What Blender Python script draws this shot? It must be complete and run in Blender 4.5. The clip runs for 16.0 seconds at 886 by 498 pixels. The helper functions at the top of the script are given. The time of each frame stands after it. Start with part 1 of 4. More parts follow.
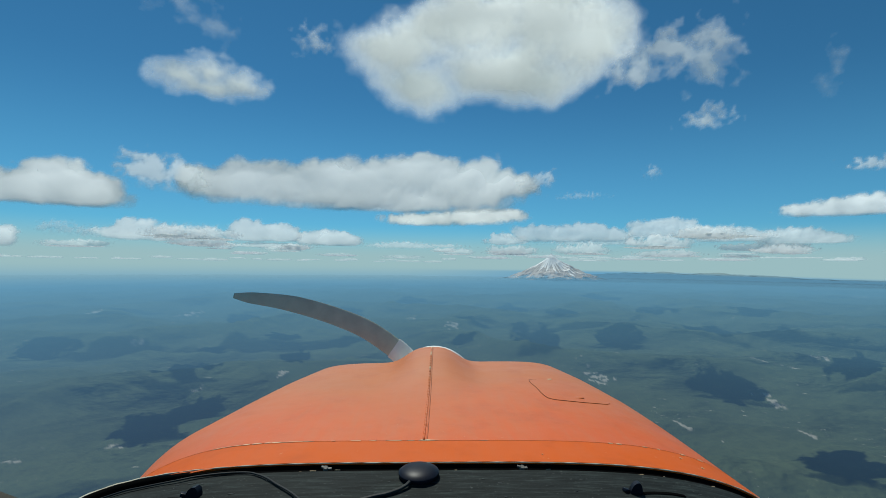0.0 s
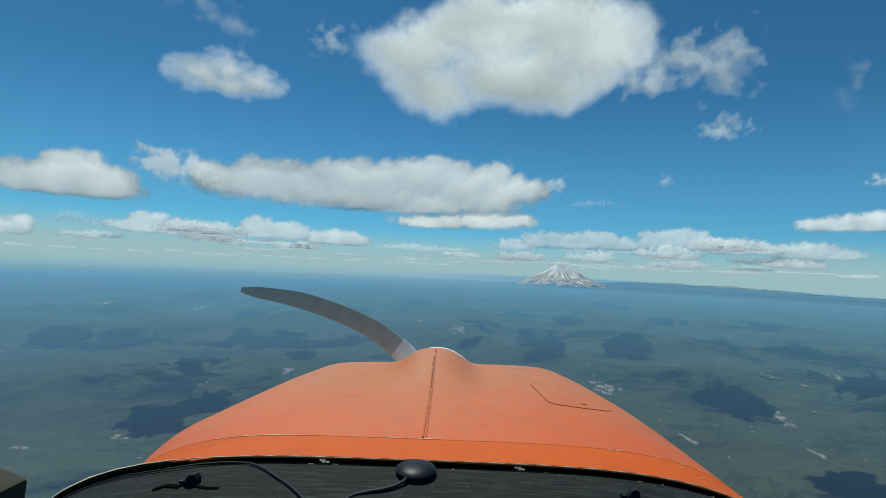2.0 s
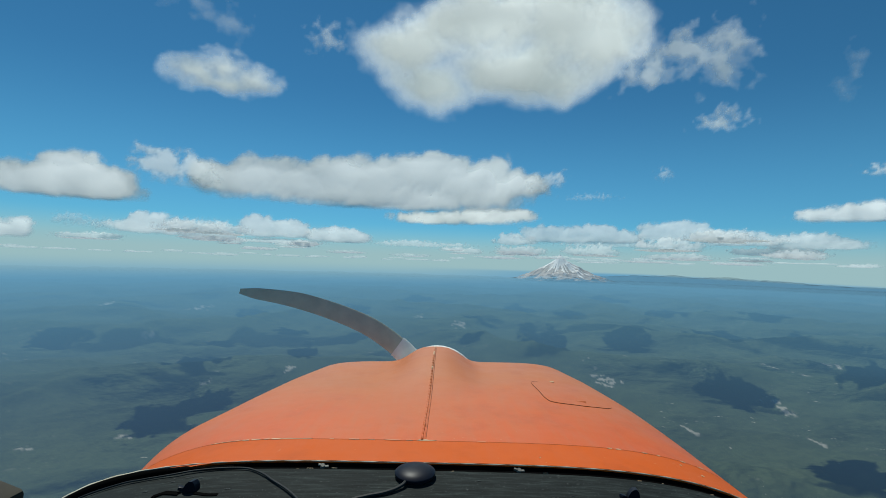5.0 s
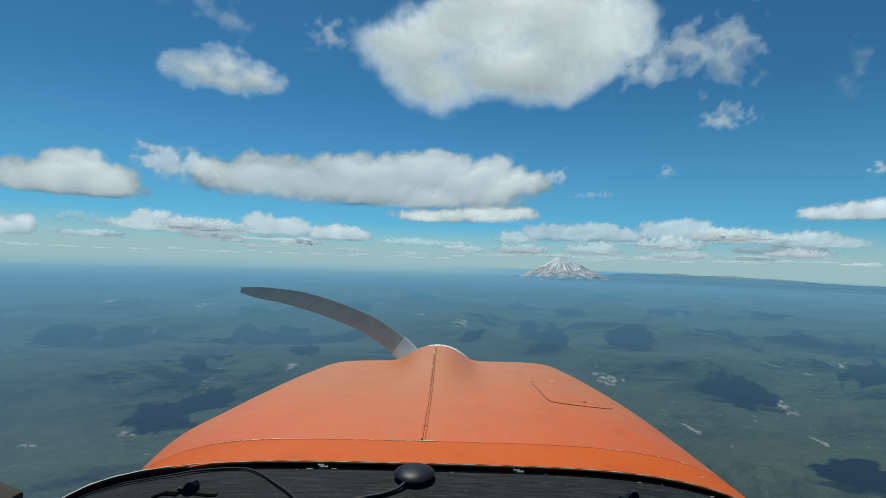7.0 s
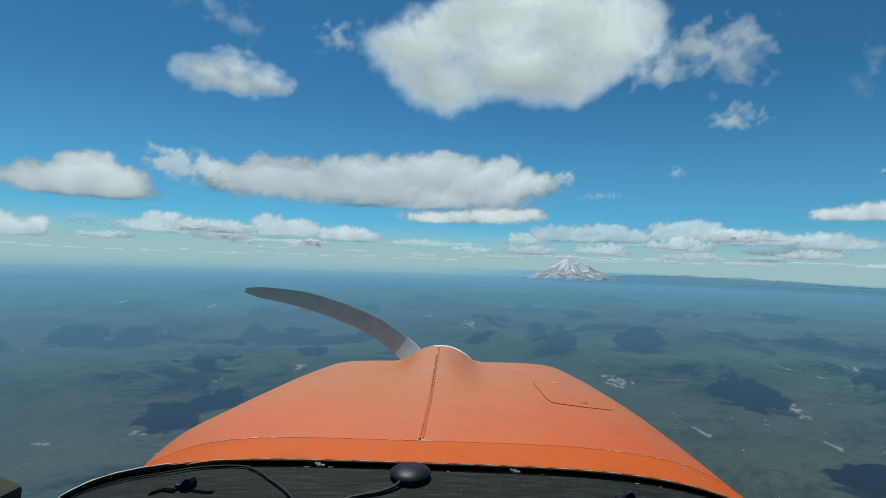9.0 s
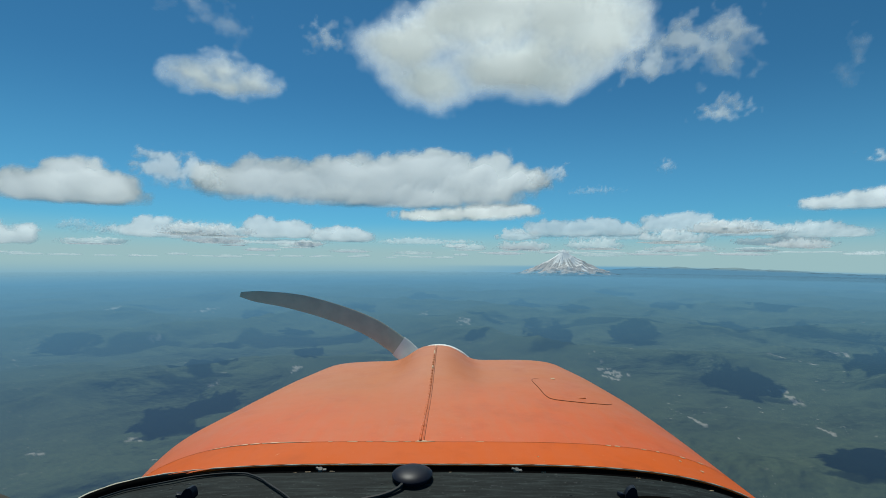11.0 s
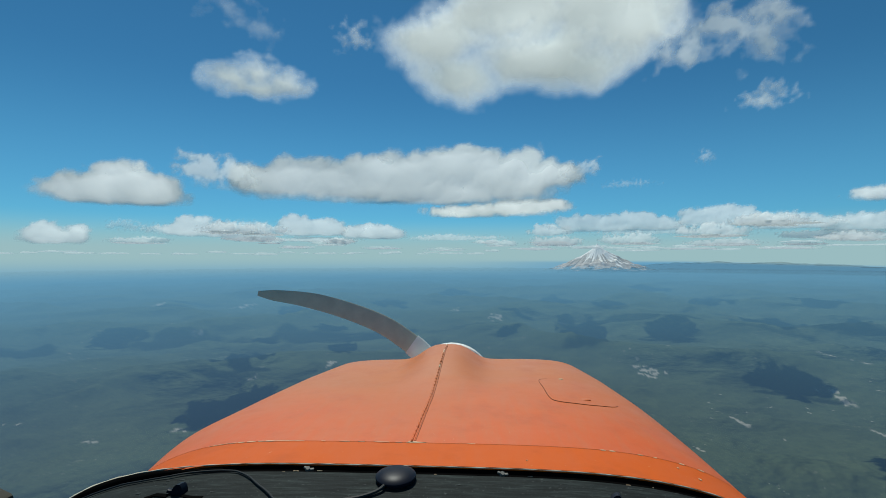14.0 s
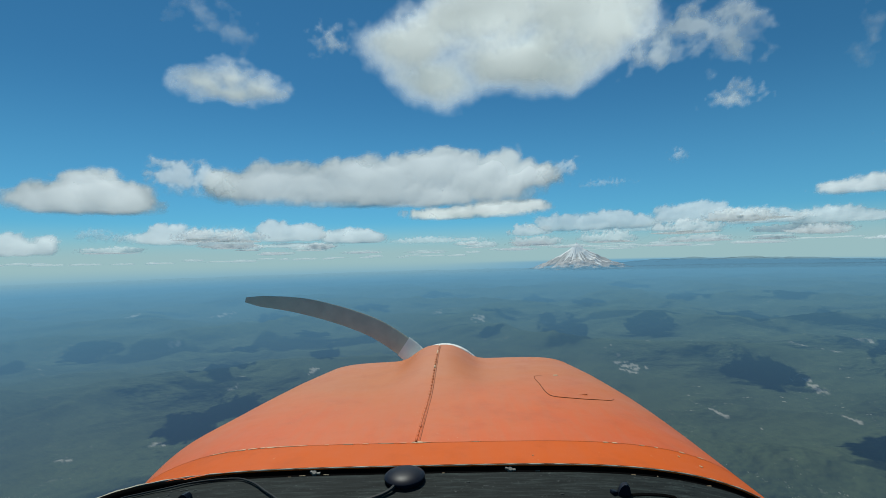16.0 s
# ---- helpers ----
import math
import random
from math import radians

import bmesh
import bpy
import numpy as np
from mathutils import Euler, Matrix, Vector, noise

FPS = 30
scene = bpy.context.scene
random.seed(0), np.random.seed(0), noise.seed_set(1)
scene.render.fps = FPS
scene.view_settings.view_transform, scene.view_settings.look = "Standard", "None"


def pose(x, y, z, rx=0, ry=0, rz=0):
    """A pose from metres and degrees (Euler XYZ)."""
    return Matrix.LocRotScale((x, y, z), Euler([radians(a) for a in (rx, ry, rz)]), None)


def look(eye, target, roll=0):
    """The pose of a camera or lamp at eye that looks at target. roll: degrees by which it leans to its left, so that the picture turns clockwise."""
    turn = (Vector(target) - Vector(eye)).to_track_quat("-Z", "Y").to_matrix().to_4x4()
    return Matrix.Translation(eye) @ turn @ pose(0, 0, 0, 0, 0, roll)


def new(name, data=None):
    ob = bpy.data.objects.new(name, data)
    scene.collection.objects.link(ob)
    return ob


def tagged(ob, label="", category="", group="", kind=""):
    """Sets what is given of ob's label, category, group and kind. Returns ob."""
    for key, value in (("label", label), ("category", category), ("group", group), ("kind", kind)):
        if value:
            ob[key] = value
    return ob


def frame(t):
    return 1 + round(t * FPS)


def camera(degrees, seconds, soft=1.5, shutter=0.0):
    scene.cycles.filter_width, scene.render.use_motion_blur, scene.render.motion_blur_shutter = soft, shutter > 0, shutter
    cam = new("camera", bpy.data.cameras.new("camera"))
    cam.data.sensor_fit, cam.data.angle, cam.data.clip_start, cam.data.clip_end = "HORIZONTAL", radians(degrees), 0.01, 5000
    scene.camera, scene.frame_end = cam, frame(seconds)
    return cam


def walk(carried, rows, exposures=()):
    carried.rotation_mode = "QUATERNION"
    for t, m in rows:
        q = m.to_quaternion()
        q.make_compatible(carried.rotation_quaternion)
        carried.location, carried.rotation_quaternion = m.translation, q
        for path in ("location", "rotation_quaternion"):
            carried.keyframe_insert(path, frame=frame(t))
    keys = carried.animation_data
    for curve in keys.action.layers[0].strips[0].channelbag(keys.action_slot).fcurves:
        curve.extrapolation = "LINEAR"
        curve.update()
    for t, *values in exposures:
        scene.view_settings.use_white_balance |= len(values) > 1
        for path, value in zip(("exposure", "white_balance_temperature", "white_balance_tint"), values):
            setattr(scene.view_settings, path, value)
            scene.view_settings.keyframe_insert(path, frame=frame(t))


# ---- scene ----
LENS = 87.4
cam = camera(LENS, 16.0, soft=0.9)
# The aeroplane and its camera hang still in the air over the land; the camera sways about the middle of the cowling.
EYE = (0.0, 0.0, 110.0)
TILT, LEAN, SWAY = 2.0, -0.4, 0.6
MEAN = (2.0, -0.25, -0.5)          # yaw, pitch and roll of the aeroplane
PIVOT = Vector((-0.012, -0.41, -1.08))  # the middle of the cowling, seen from the camera
ROWS = [
    (0.0, 0.0, 0.0, 0.0), (0.5, 0.28, 0.17, 1.22), (1.0, 0.81, 0.31, 1.2), (1.5, 1.2, 0.25, -1.07),
    (2.0, 1.07, 0.36, -3.23), (2.5, 0.83, 0.41, -3.01), (3.0, 0.64, 0.49, -2.25), (3.5, 0.45, 0.56, -1.12),
    (4.0, 0.62, 0.08, -1.27), (6.5, 1.44, -0.29, -2.15), (7.0, 1.26, -0.41, -1.91), (7.5, 2.32, -0.44, -0.28),
    (8.0, 2.99, -0.32, 0.02), (8.5, 2.73, -0.26, -1.6), (9.0, 2.24, -0.27, -1.94), (11.5, 1.41, -0.58, 0.67),
    (12.0, 1.71, -0.6, -0.01), (12.5, 1.71, -0.6, -0.18), (13.0, 2.35, -0.5, -4.1), (13.5, 3.85, -0.73, -1.84),
    (14.0, 5.26, -1.0, 1.38), (14.5, 5.04, -1.15, 2.5), (15.0, 4.11, -1.21, 2.67), (15.5, 3.22, -1.0, 2.89),
    (16.0, 2.9, -0.75, 3.75),
]


def turned(yaw, pitch, roll):
    return pose(0, 0, 0, TILT, 0, 0) @ pose(0, 0, 0, 90 + pitch, roll + LEAN, yaw)


REST = turned(*MEAN)
ANCHOR = Vector(EYE) + REST @ PIVOT


def swayed(yaw, pitch, roll):
    turn = turned(yaw, pitch, MEAN[2] + SWAY * (roll - MEAN[2]))
    return Matrix.Translation(ANCHOR - turn @ PIVOT) @ turn


walk(cam, [(t, swayed(yaw, pitch, roll)) for t, yaw, pitch, roll in ROWS], exposures=[(0.0, 0.07, 6250, 1), (16.0, 0.07, 6250, 1)])

# ---- light ----
SUN_AZ, SUN_EL = -22.0, 59.0  # degrees to the right of the flight, and above the horizon
world = bpy.data.worlds.new("sky")
scene.world = world
world.use_nodes = True
wn, wl = world.node_tree.nodes, world.node_tree.links
sky = wn.new("ShaderNodeTexSky")
sky.sky_type, sky.sun_disc = "NISHITA", False
sky.sun_elevation, sky.sun_rotation = radians(SUN_EL), radians(SUN_AZ)
sky.altitude, sky.air_density, sky.dust_density, sky.ozone_density = 2400, 1.0, 0.1, 1.8
# the sky's lowest band goes on below the level of the eye, where the earth's edge falls away
coord, split, low, join = (wn.new("ShaderNode" + k) for k in ("TexCoord", "SeparateXYZ", "Math", "CombineXYZ"))
low.operation, low.inputs[1].default_value = "MAXIMUM", 0.04
wl.new(coord.outputs["Generated"], split.inputs[0])
wl.new(split.outputs["X"], join.inputs["X"])
wl.new(split.outputs["Y"], join.inputs["Y"])
wl.new(split.outputs["Z"], low.inputs[0])
wl.new(low.outputs[0], join.inputs["Z"])
wl.new(join.outputs[0], sky.inputs["Vector"])
air = wn.new("ShaderNodeMixRGB")
air.blend_type, air.inputs["Fac"].default_value, air.inputs["Color2"].default_value = "MULTIPLY", 1.0, (0.365, 0.81, 0.94, 1)
wl.new(sky.outputs[0], air.inputs["Color1"])
# brighter where the line of sight runs long through the low air
long_air, bright = wn.new("ShaderNodeMapRange"), wn.new("ShaderNodeMixRGB")
long_air.interpolation_type = "SMOOTHSTEP"
long_air.inputs["From Min"].default_value, long_air.inputs["From Max"].default_value = 0.36, 0.06
long_air.inputs["To Max"].default_value = 0.28
wl.new(split.outputs["Z"], long_air.inputs["Value"])
wl.new(long_air.outputs[0], bright.inputs["Fac"])
wl.new(air.outputs[0], bright.inputs["Color1"])
bright.inputs["Color2"].default_value = (2.0, 5.9, 9.6, 1)
# haze painted below the horizon, bluer and darker downwards, seen through the land
def span(z0, z1, height=None):
    n = wn.new("ShaderNodeMapRange")
    n.interpolation_type = "SMOOTHSTEP"
    n.inputs["From Min"].default_value, n.inputs["From Max"].default_value = z0, z1
    wl.new(height or split.outputs["Z"], n.inputs["Value"])
    return n.outputs[0]


haze_backing = wn.new("ShaderNodeMixRGB")
haze_backing.inputs["Color1"].default_value, haze_backing.inputs["Color2"].default_value = (1.95, 4.45, 6.8, 1), (1.55, 2.9, 5.1, 1)
wl.new(span(-0.02, -0.32), haze_backing.inputs["Fac"])
# the air clears to the right of the flight, where the horizon is sharp; to the left it melts away
def blend(kind, a, b, fac):
    n = wn.new("ShaderNodeMixRGB")
    n.blend_type = kind
    for key, value in (("Fac", fac), ("Color1", a), ("Color2", b)):
        if isinstance(value, bpy.types.NodeSocket):
            wl.new(value, n.inputs[key])
        else:
            n.inputs[key].default_value = value
    return n.outputs[0]


clearer = wn.new("ShaderNodeMapRange")
clearer.interpolation_type = "SMOOTHSTEP"
clearer.inputs["From Min"].default_value, clearer.inputs["From Max"].default_value = -0.12, 0.34
wl.new(split.outputs["X"], clearer.inputs["Value"])
# far to the right the sky's colour edge sinks with the ridge it shows through
sink, edge_z = wn.new("ShaderNodeMapRange"), wn.new("ShaderNodeMath")
for key, value in (("From Min", 0.38), ("From Max", 0.74), ("To Max", 0.009)):
    sink.inputs[key].default_value = value
wl.new(split.outputs["X"], sink.inputs["Value"])
edge_z.operation = "ADD"
wl.new(split.outputs["Z"], edge_z.inputs[0])
wl.new(sink.outputs[0], edge_z.inputs[1])
below = blend("MIX", span(0.002, -0.046), span(-0.006, -0.013, edge_z.outputs[0]), clearer.outputs[0])
# a pale band of haze stands on the horizon
pale = blend("MIX", bright.outputs[0], (4.5, 6.35, 6.75, 1), span(0.085, 0.012))
veiled = blend("MIX", pale, haze_backing.outputs[0], below)
wl.new(veiled, wn["Background"].inputs["Color"])
wn["Background"].inputs["Strength"].default_value = 0.074
lamp = bpy.data.lights.new("sun", "SUN")
lamp.energy, lamp.angle, lamp.color = 4.0, radians(0.53), (1.0, 0.95, 0.87)
sun = new("sun", lamp)
saz, sel = radians(SUN_AZ), radians(SUN_EL)
TO_SUN = Vector((math.sin(saz) * math.cos(sel), math.cos(saz) * math.cos(sel), math.sin(sel)))
sun.matrix_world = look(TO_SUN * 300, (0, 0, 0))


# ---- noise ----
def lattice(ix, iy, seed):
    h = (ix.astype(np.int64) * 374761393 + iy.astype(np.int64) * 668265263 + seed * 1442695041) & 0xFFFFFFFF
    h = ((h ^ (h >> 13)) * 1274126177) & 0xFFFFFFFF
    return ((h ^ (h >> 16)) & 0xFFFF) / 65535.0 * 2 * np.pi


def perlin(x, y, seed=0):
    x0, y0 = np.floor(x), np.floor(y)
    fx, fy = x - x0, y - y0
    u, v = fx * fx * fx * (fx * (fx * 6 - 15) + 10), fy * fy * fy * (fy * (fy * 6 - 15) + 10)

    def corner(i, j):
        a = lattice(x0 + i, y0 + j, seed)
        return np.cos(a) * (fx - i) + np.sin(a) * (fy - j)
    low_row = corner(0, 0) + u * (corner(1, 0) - corner(0, 0))
    high_row = corner(0, 1) + u * (corner(1, 1) - corner(0, 1))
    return (low_row + v * (high_row - low_row)) * 1.5


def fbm(x, y, seed=0, octaves=5, gain=0.5):
    total, amp = 0.0, 1.0
    for k in range(octaves):
        total = total + amp * perlin(x * 2.03 ** k + 17.3 * k, y * 2.03 ** k - 9.1 * k, seed + k)
        amp *= gain
    return total


def ridged(x, y, seed=0, octaves=5):
    total, amp, weight = 0.0, 1.0, 1.0
    for k in range(octaves):
        n = (1 - np.abs(perlin(x * 2.05 ** k + 5.7 * k, y * 2.05 ** k + 3.1 * k, seed + k))) ** 2
        total = total + amp * n * weight
        weight, amp = np.clip(n * 1.3, 0, 1), amp * 0.5
    return total


def smooth(a, b, x):
    t = np.clip((x - a) / (b - a), 0, 1)
    return t * t * (3 - 2 * t)


# ---- materials ----
class Nodes:
    """A node material with short calls."""

    def __init__(self, name):
        self.mat = bpy.data.materials.new(name)
        self.mat.use_nodes = True
        self.tree = self.mat.node_tree
        self.bsdf = self.tree.nodes["Principled BSDF"]
        self.out = self.tree.nodes["Material Output"]

    def node(self, kind, **values):
        n = self.tree.nodes.new("ShaderNode" + kind)
        for key, value in values.items():
            if key in n.inputs:
                self.feed(n.inputs[key], value)
        return n

    def feed(self, socket, value):
        if isinstance(value, bpy.types.NodeSocket):
            self.tree.links.new(value, socket)
        else:
            socket.default_value = value

    def set(self, **values):
        for key, value in values.items():
            self.feed(self.bsdf.inputs[key.replace("_", " ")], value)
        return self

    def noise(self, scale, detail=4.0, rough=0.55, vector=None):
        n = self.node("TexNoise", Scale=scale, Detail=detail, Roughness=rough)
        if vector is not None:
            self.feed(n.inputs["Vector"], vector)
        return n.outputs["Fac"]

    def place(self, stretch=(1, 1, 1)):
        c = self.node("TexCoord")
        m = self.node("Mapping", Scale=stretch)
        self.tree.links.new(c.outputs["Object"], m.inputs["Vector"])
        return m.outputs[0]

    def ramp(self, fac, *stops):
        n = self.node("ValToRGB", Fac=fac)
        e = n.color_ramp.elements
        while len(e) < len(stops):
            e.new(0.5)
        for item, (at, c) in zip(e, stops):
            item.position, item.color = at, (*c, 1) if isinstance(c, tuple) else (c, c, c, 1)
        return n.outputs["Color"]

    def mix(self, fac, a, b):
        n = self.node("MixRGB", Fac=fac, Color1=a if not isinstance(a, tuple) else (*a, 1), Color2=b if not isinstance(b, tuple) else (*b, 1))
        return n.outputs[0]

    def bump(self, height, strength=0.3, distance=0.01):
        n = self.node("Bump", Height=height, Strength=strength, Distance=distance)
        self.feed(self.bsdf.inputs["Normal"], n.outputs[0])
        return self


def attribute(m, name):
    n = m.node("Attribute")
    n.attribute_name = name
    return n.outputs["Fac"]


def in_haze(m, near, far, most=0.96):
    """Haze put into the material: the surface turns see-through with distance and shows the sky's colour behind it; the
    see-through share at the aeroplane's foot, and the distance over which it grows; less on the right.
    """
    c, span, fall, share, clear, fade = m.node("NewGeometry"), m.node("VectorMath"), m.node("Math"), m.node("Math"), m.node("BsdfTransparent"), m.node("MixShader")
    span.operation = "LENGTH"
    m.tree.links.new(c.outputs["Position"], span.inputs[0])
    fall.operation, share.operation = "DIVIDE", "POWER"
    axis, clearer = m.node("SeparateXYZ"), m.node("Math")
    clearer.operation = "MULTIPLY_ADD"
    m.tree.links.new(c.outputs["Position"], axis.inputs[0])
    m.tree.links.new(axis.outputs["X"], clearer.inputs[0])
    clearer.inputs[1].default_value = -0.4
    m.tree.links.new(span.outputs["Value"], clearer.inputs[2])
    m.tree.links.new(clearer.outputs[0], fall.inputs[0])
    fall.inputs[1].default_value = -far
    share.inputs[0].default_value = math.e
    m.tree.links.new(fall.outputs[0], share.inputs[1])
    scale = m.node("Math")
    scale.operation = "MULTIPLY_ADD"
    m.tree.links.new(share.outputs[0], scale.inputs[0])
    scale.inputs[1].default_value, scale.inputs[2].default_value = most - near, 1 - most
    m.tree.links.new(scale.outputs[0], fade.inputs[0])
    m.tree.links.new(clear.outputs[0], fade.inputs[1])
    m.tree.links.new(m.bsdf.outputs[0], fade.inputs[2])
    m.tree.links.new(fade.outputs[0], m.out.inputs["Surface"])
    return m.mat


def forest_material():
    m = Nodes("forest")
    p = m.place()
    big, mid, fine = m.noise(0.006, 6, 0.6, p), m.noise(0.05, 6, 0.62, p), m.noise(0.7, 5, 0.6, p)
    woods = m.ramp(mid, (0.35, (0.033, 0.046, 0.025)), (0.55, (0.041, 0.055, 0.029)), (0.75, (0.050, 0.065, 0.033)))
    stands = m.mix(m.ramp(big, (0.42, 0.0), (0.62, 0.8)), woods, (0.036, 0.050, 0.031))
    # felled and regrown blocks, each of one age
    blocks = m.node("TexVoronoi", Scale=0.034)
    warp = m.node("TexNoise", Scale=0.02, Detail=4.0)
    m.tree.links.new(p, warp.inputs["Vector"])
    wide_warp = m.node("VectorMath")
    wide_warp.operation = "MULTIPLY_ADD"
    m.tree.links.new(warp.outputs["Color"], wide_warp.inputs[0])
    wide_warp.inputs[1].default_value = (60, 60, 0)
    m.tree.links.new(p, wide_warp.inputs[2])
    m.tree.links.new(wide_warp.outputs[0], blocks.inputs["Vector"])
    age = m.ramp(blocks.outputs["Color"], (0.45, 0.0), (0.8, 0.35))
    stands = m.mix(age, stands, (0.066, 0.084, 0.043))
    crowns = m.mix(m.ramp(fine, (0.38, 0.0), (0.66, 0.5)), stands, (0.066, 0.088, 0.043))
    gaps = m.ramp(m.noise(0.22, 5, 0.65, p), (0.36, 0.4), (0.5, 0.0))
    crowns = m.mix(gaps, crowns, (0.026, 0.039, 0.025))
    bare = m.mix(m.noise(0.25, 5, 0.6, p), (0.17, 0.165, 0.13), (0.29, 0.28, 0.245))
    # small openings, in loose groups
    spots = m.node("Math", Value=0.0)
    spots.operation = "MULTIPLY"
    m.feed(spots.inputs[0], m.ramp(m.noise(0.16, 4, 0.6, p), (0.645, 0.0), (0.69, 1.0)))
    m.feed(spots.inputs[1], m.ramp(m.noise(0.012, 3, 0.5, p), (0.50, 0.0), (0.60, 0.8)))
    crowns = m.mix(spots.outputs[0], crowns, (0.24, 0.23, 0.19))
    # scattered single rocks and tracks
    grit = m.node("Math")
    grit.operation = "MULTIPLY"
    m.feed(grit.inputs[0], m.ramp(m.noise(0.55, 3, 0.6, p), (0.675, 0.0), (0.71, 0.8)))
    m.feed(grit.inputs[1], m.ramp(m.noise(0.02, 3, 0.5, p), (0.48, 0.0), (0.62, 1.0)))
    crowns = m.mix(grit.outputs[0], crowns, (0.26, 0.25, 0.21))
    m.set(Base_Color=m.mix(attribute(m, "bare"), crowns, bare), Roughness=0.75, Specular_IOR_Level=0.0)
    slopes = m.node("TexNoise", Scale=0.0055, Detail=7.0, Roughness=0.5)
    slopes.noise_type = "RIDGED_MULTIFRACTAL"
    m.tree.links.new(wide_warp.outputs[0], slopes.inputs["Vector"])
    spurs = m.node("TexNoise", Scale=0.017, Detail=5.0, Roughness=0.5)
    spurs.noise_type = "RIDGED_MULTIFRACTAL"
    m.tree.links.new(wide_warp.outputs[0], spurs.inputs["Vector"])
    broad = m.node("Bump", Height=slopes.outputs["Fac"], Strength=0.85, Distance=150)
    relief = m.node("Bump", Height=spurs.outputs["Fac"], Strength=0.16, Distance=45)
    m.tree.links.new(broad.outputs[0], relief.inputs["Normal"])
    m.bump(m.noise(0.6, 6, 0.65, p), 0.12, 0.6)
    crown_bump = m.bsdf.inputs["Normal"].links[0].from_node
    m.tree.links.new(relief.outputs[0], crown_bump.inputs["Normal"])
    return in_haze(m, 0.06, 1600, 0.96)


def mountain_material():
    m = Nodes("volcano")
    p = m.place()
    rock = m.ramp(m.noise(0.02, 6, 0.6, p), (0.3, (0.38, 0.375, 0.37)), (0.6, (0.47, 0.46, 0.45)), (0.8, (0.55, 0.54, 0.52)))
    wooded = m.mix(attribute(m, "wood"), rock, (0.03, 0.05, 0.035))
    m.set(Base_Color=m.mix(attribute(m, "snow"), wooded, (0.93, 0.93, 0.91)), Roughness=0.8)
    m.bump(m.noise(0.05, 6, 0.6, p), 0.3, 4)
    # haze put into the opacity: the sky shows through, most at the foot
    clear, fade = m.node("BsdfTransparent"), m.node("MixShader", Fac=attribute(m, "haze_opacity"))
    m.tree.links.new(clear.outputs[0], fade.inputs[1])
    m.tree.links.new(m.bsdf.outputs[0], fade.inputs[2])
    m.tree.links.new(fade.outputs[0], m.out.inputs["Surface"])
    return m.mat


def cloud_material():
    """Droplets: they scatter the sun back and pass a share of it on; that share is set to brighten or dim each part."""
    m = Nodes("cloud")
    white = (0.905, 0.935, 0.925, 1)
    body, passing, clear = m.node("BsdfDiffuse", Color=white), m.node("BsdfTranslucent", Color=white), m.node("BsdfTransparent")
    lit, veil = m.node("MixShader", Fac=attribute(m, "translucent")), m.node("MixShader", Fac=attribute(m, "cover"))
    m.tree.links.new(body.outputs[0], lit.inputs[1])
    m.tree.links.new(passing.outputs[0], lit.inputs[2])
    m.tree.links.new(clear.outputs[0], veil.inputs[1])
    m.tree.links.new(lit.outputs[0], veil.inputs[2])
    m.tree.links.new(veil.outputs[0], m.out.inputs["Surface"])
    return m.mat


def paint_material(name, a, b, rough=0.35, coat=0.4, gloss=0.35, pale_nose=False):
    """Sprayed paint, dusty and faded; the sky's pale sheen towards the nose can be put into the colour."""
    m = Nodes(name)
    p = m.place()
    worn = m.ramp(m.noise(2.2, 7, 0.55, p), (0.28, 0.12), (0.78, 0.88))
    # paler towards the nose: sky reflected at a low angle, put into the colour
    if pale_nose:
        axis, toward, blend = m.node("SeparateXYZ"), m.node("MapRange"), m.node("Math")
        m.tree.links.new(p, axis.inputs[0])
        m.tree.links.new(axis.outputs["Y"], toward.inputs["Value"])
        toward.inputs["From Min"].default_value, toward.inputs["From Max"].default_value = 0.84, 1.45
        toward.inputs["To Min"].default_value, toward.inputs["To Max"].default_value = -0.45, 0.75
        blend.use_clamp = True
        m.feed(blend.inputs[0], worn)
        m.tree.links.new(toward.outputs[0], blend.inputs[1])
        worn = blend.outputs[0]
    dust = m.ramp(m.noise(55.0, 6, 0.7, m.place((1, 0.12, 1))), (0.42, 0.0), (0.8, 0.45))
    grime = m.ramp(m.noise(9.0, 7, 0.7, p), (0.30, 0.35), (0.48, 0.0))
    tone = m.mix(dust, m.mix(worn, a, b), tuple(min(1, c * 0.92 + 0.03) for c in b))
    tone = m.mix(grime, tone, tuple(c * 0.62 for c in a))
    flecks = m.ramp(m.noise(130.0, 3, 0.6, p), (0.70, 0.0), (0.76, 0.55))
    tone = m.mix(flecks, tone, (0.60, 0.36, 0.22))
    m.set(Base_Color=tone, Roughness=m.ramp(m.noise(8, 5, 0.6, p), (0.3, rough), (0.7, rough + 0.2)))
    m.set(Coat_Weight=coat, Coat_Roughness=0.25, Specular_IOR_Level=gloss)
    return m.bump(m.noise(5.0, 3, 0.5, p), 0.08, 0.01).mat


def plain_material(name, a, b, rough=0.5, metal=0.0, scale=20.0, bump=0.1, stretch=(1, 1, 1), gloss=0.5):
    m = Nodes(name)
    p = m.place(stretch)
    m.set(Base_Color=m.mix(m.ramp(m.noise(scale, 6, 0.6, p), (0.35, 0.0), (0.7, 1.0)), a, b), Roughness=rough, Metallic=metal, Specular_IOR_Level=gloss)
    return m.bump(m.noise(scale * 3, 5, 0.6, p), bump, 0.003).mat


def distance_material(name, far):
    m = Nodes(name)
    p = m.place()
    # haze put into the woods: a bluer base colour and lowered opacity
    m.set(Base_Color=m.mix(m.noise(0.008, 6, 0.6, p), (0.022, 0.050, 0.064), (0.034, 0.068, 0.086)), Roughness=0.9, Alpha=attribute(m, "haze_opacity"))
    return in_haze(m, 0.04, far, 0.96)


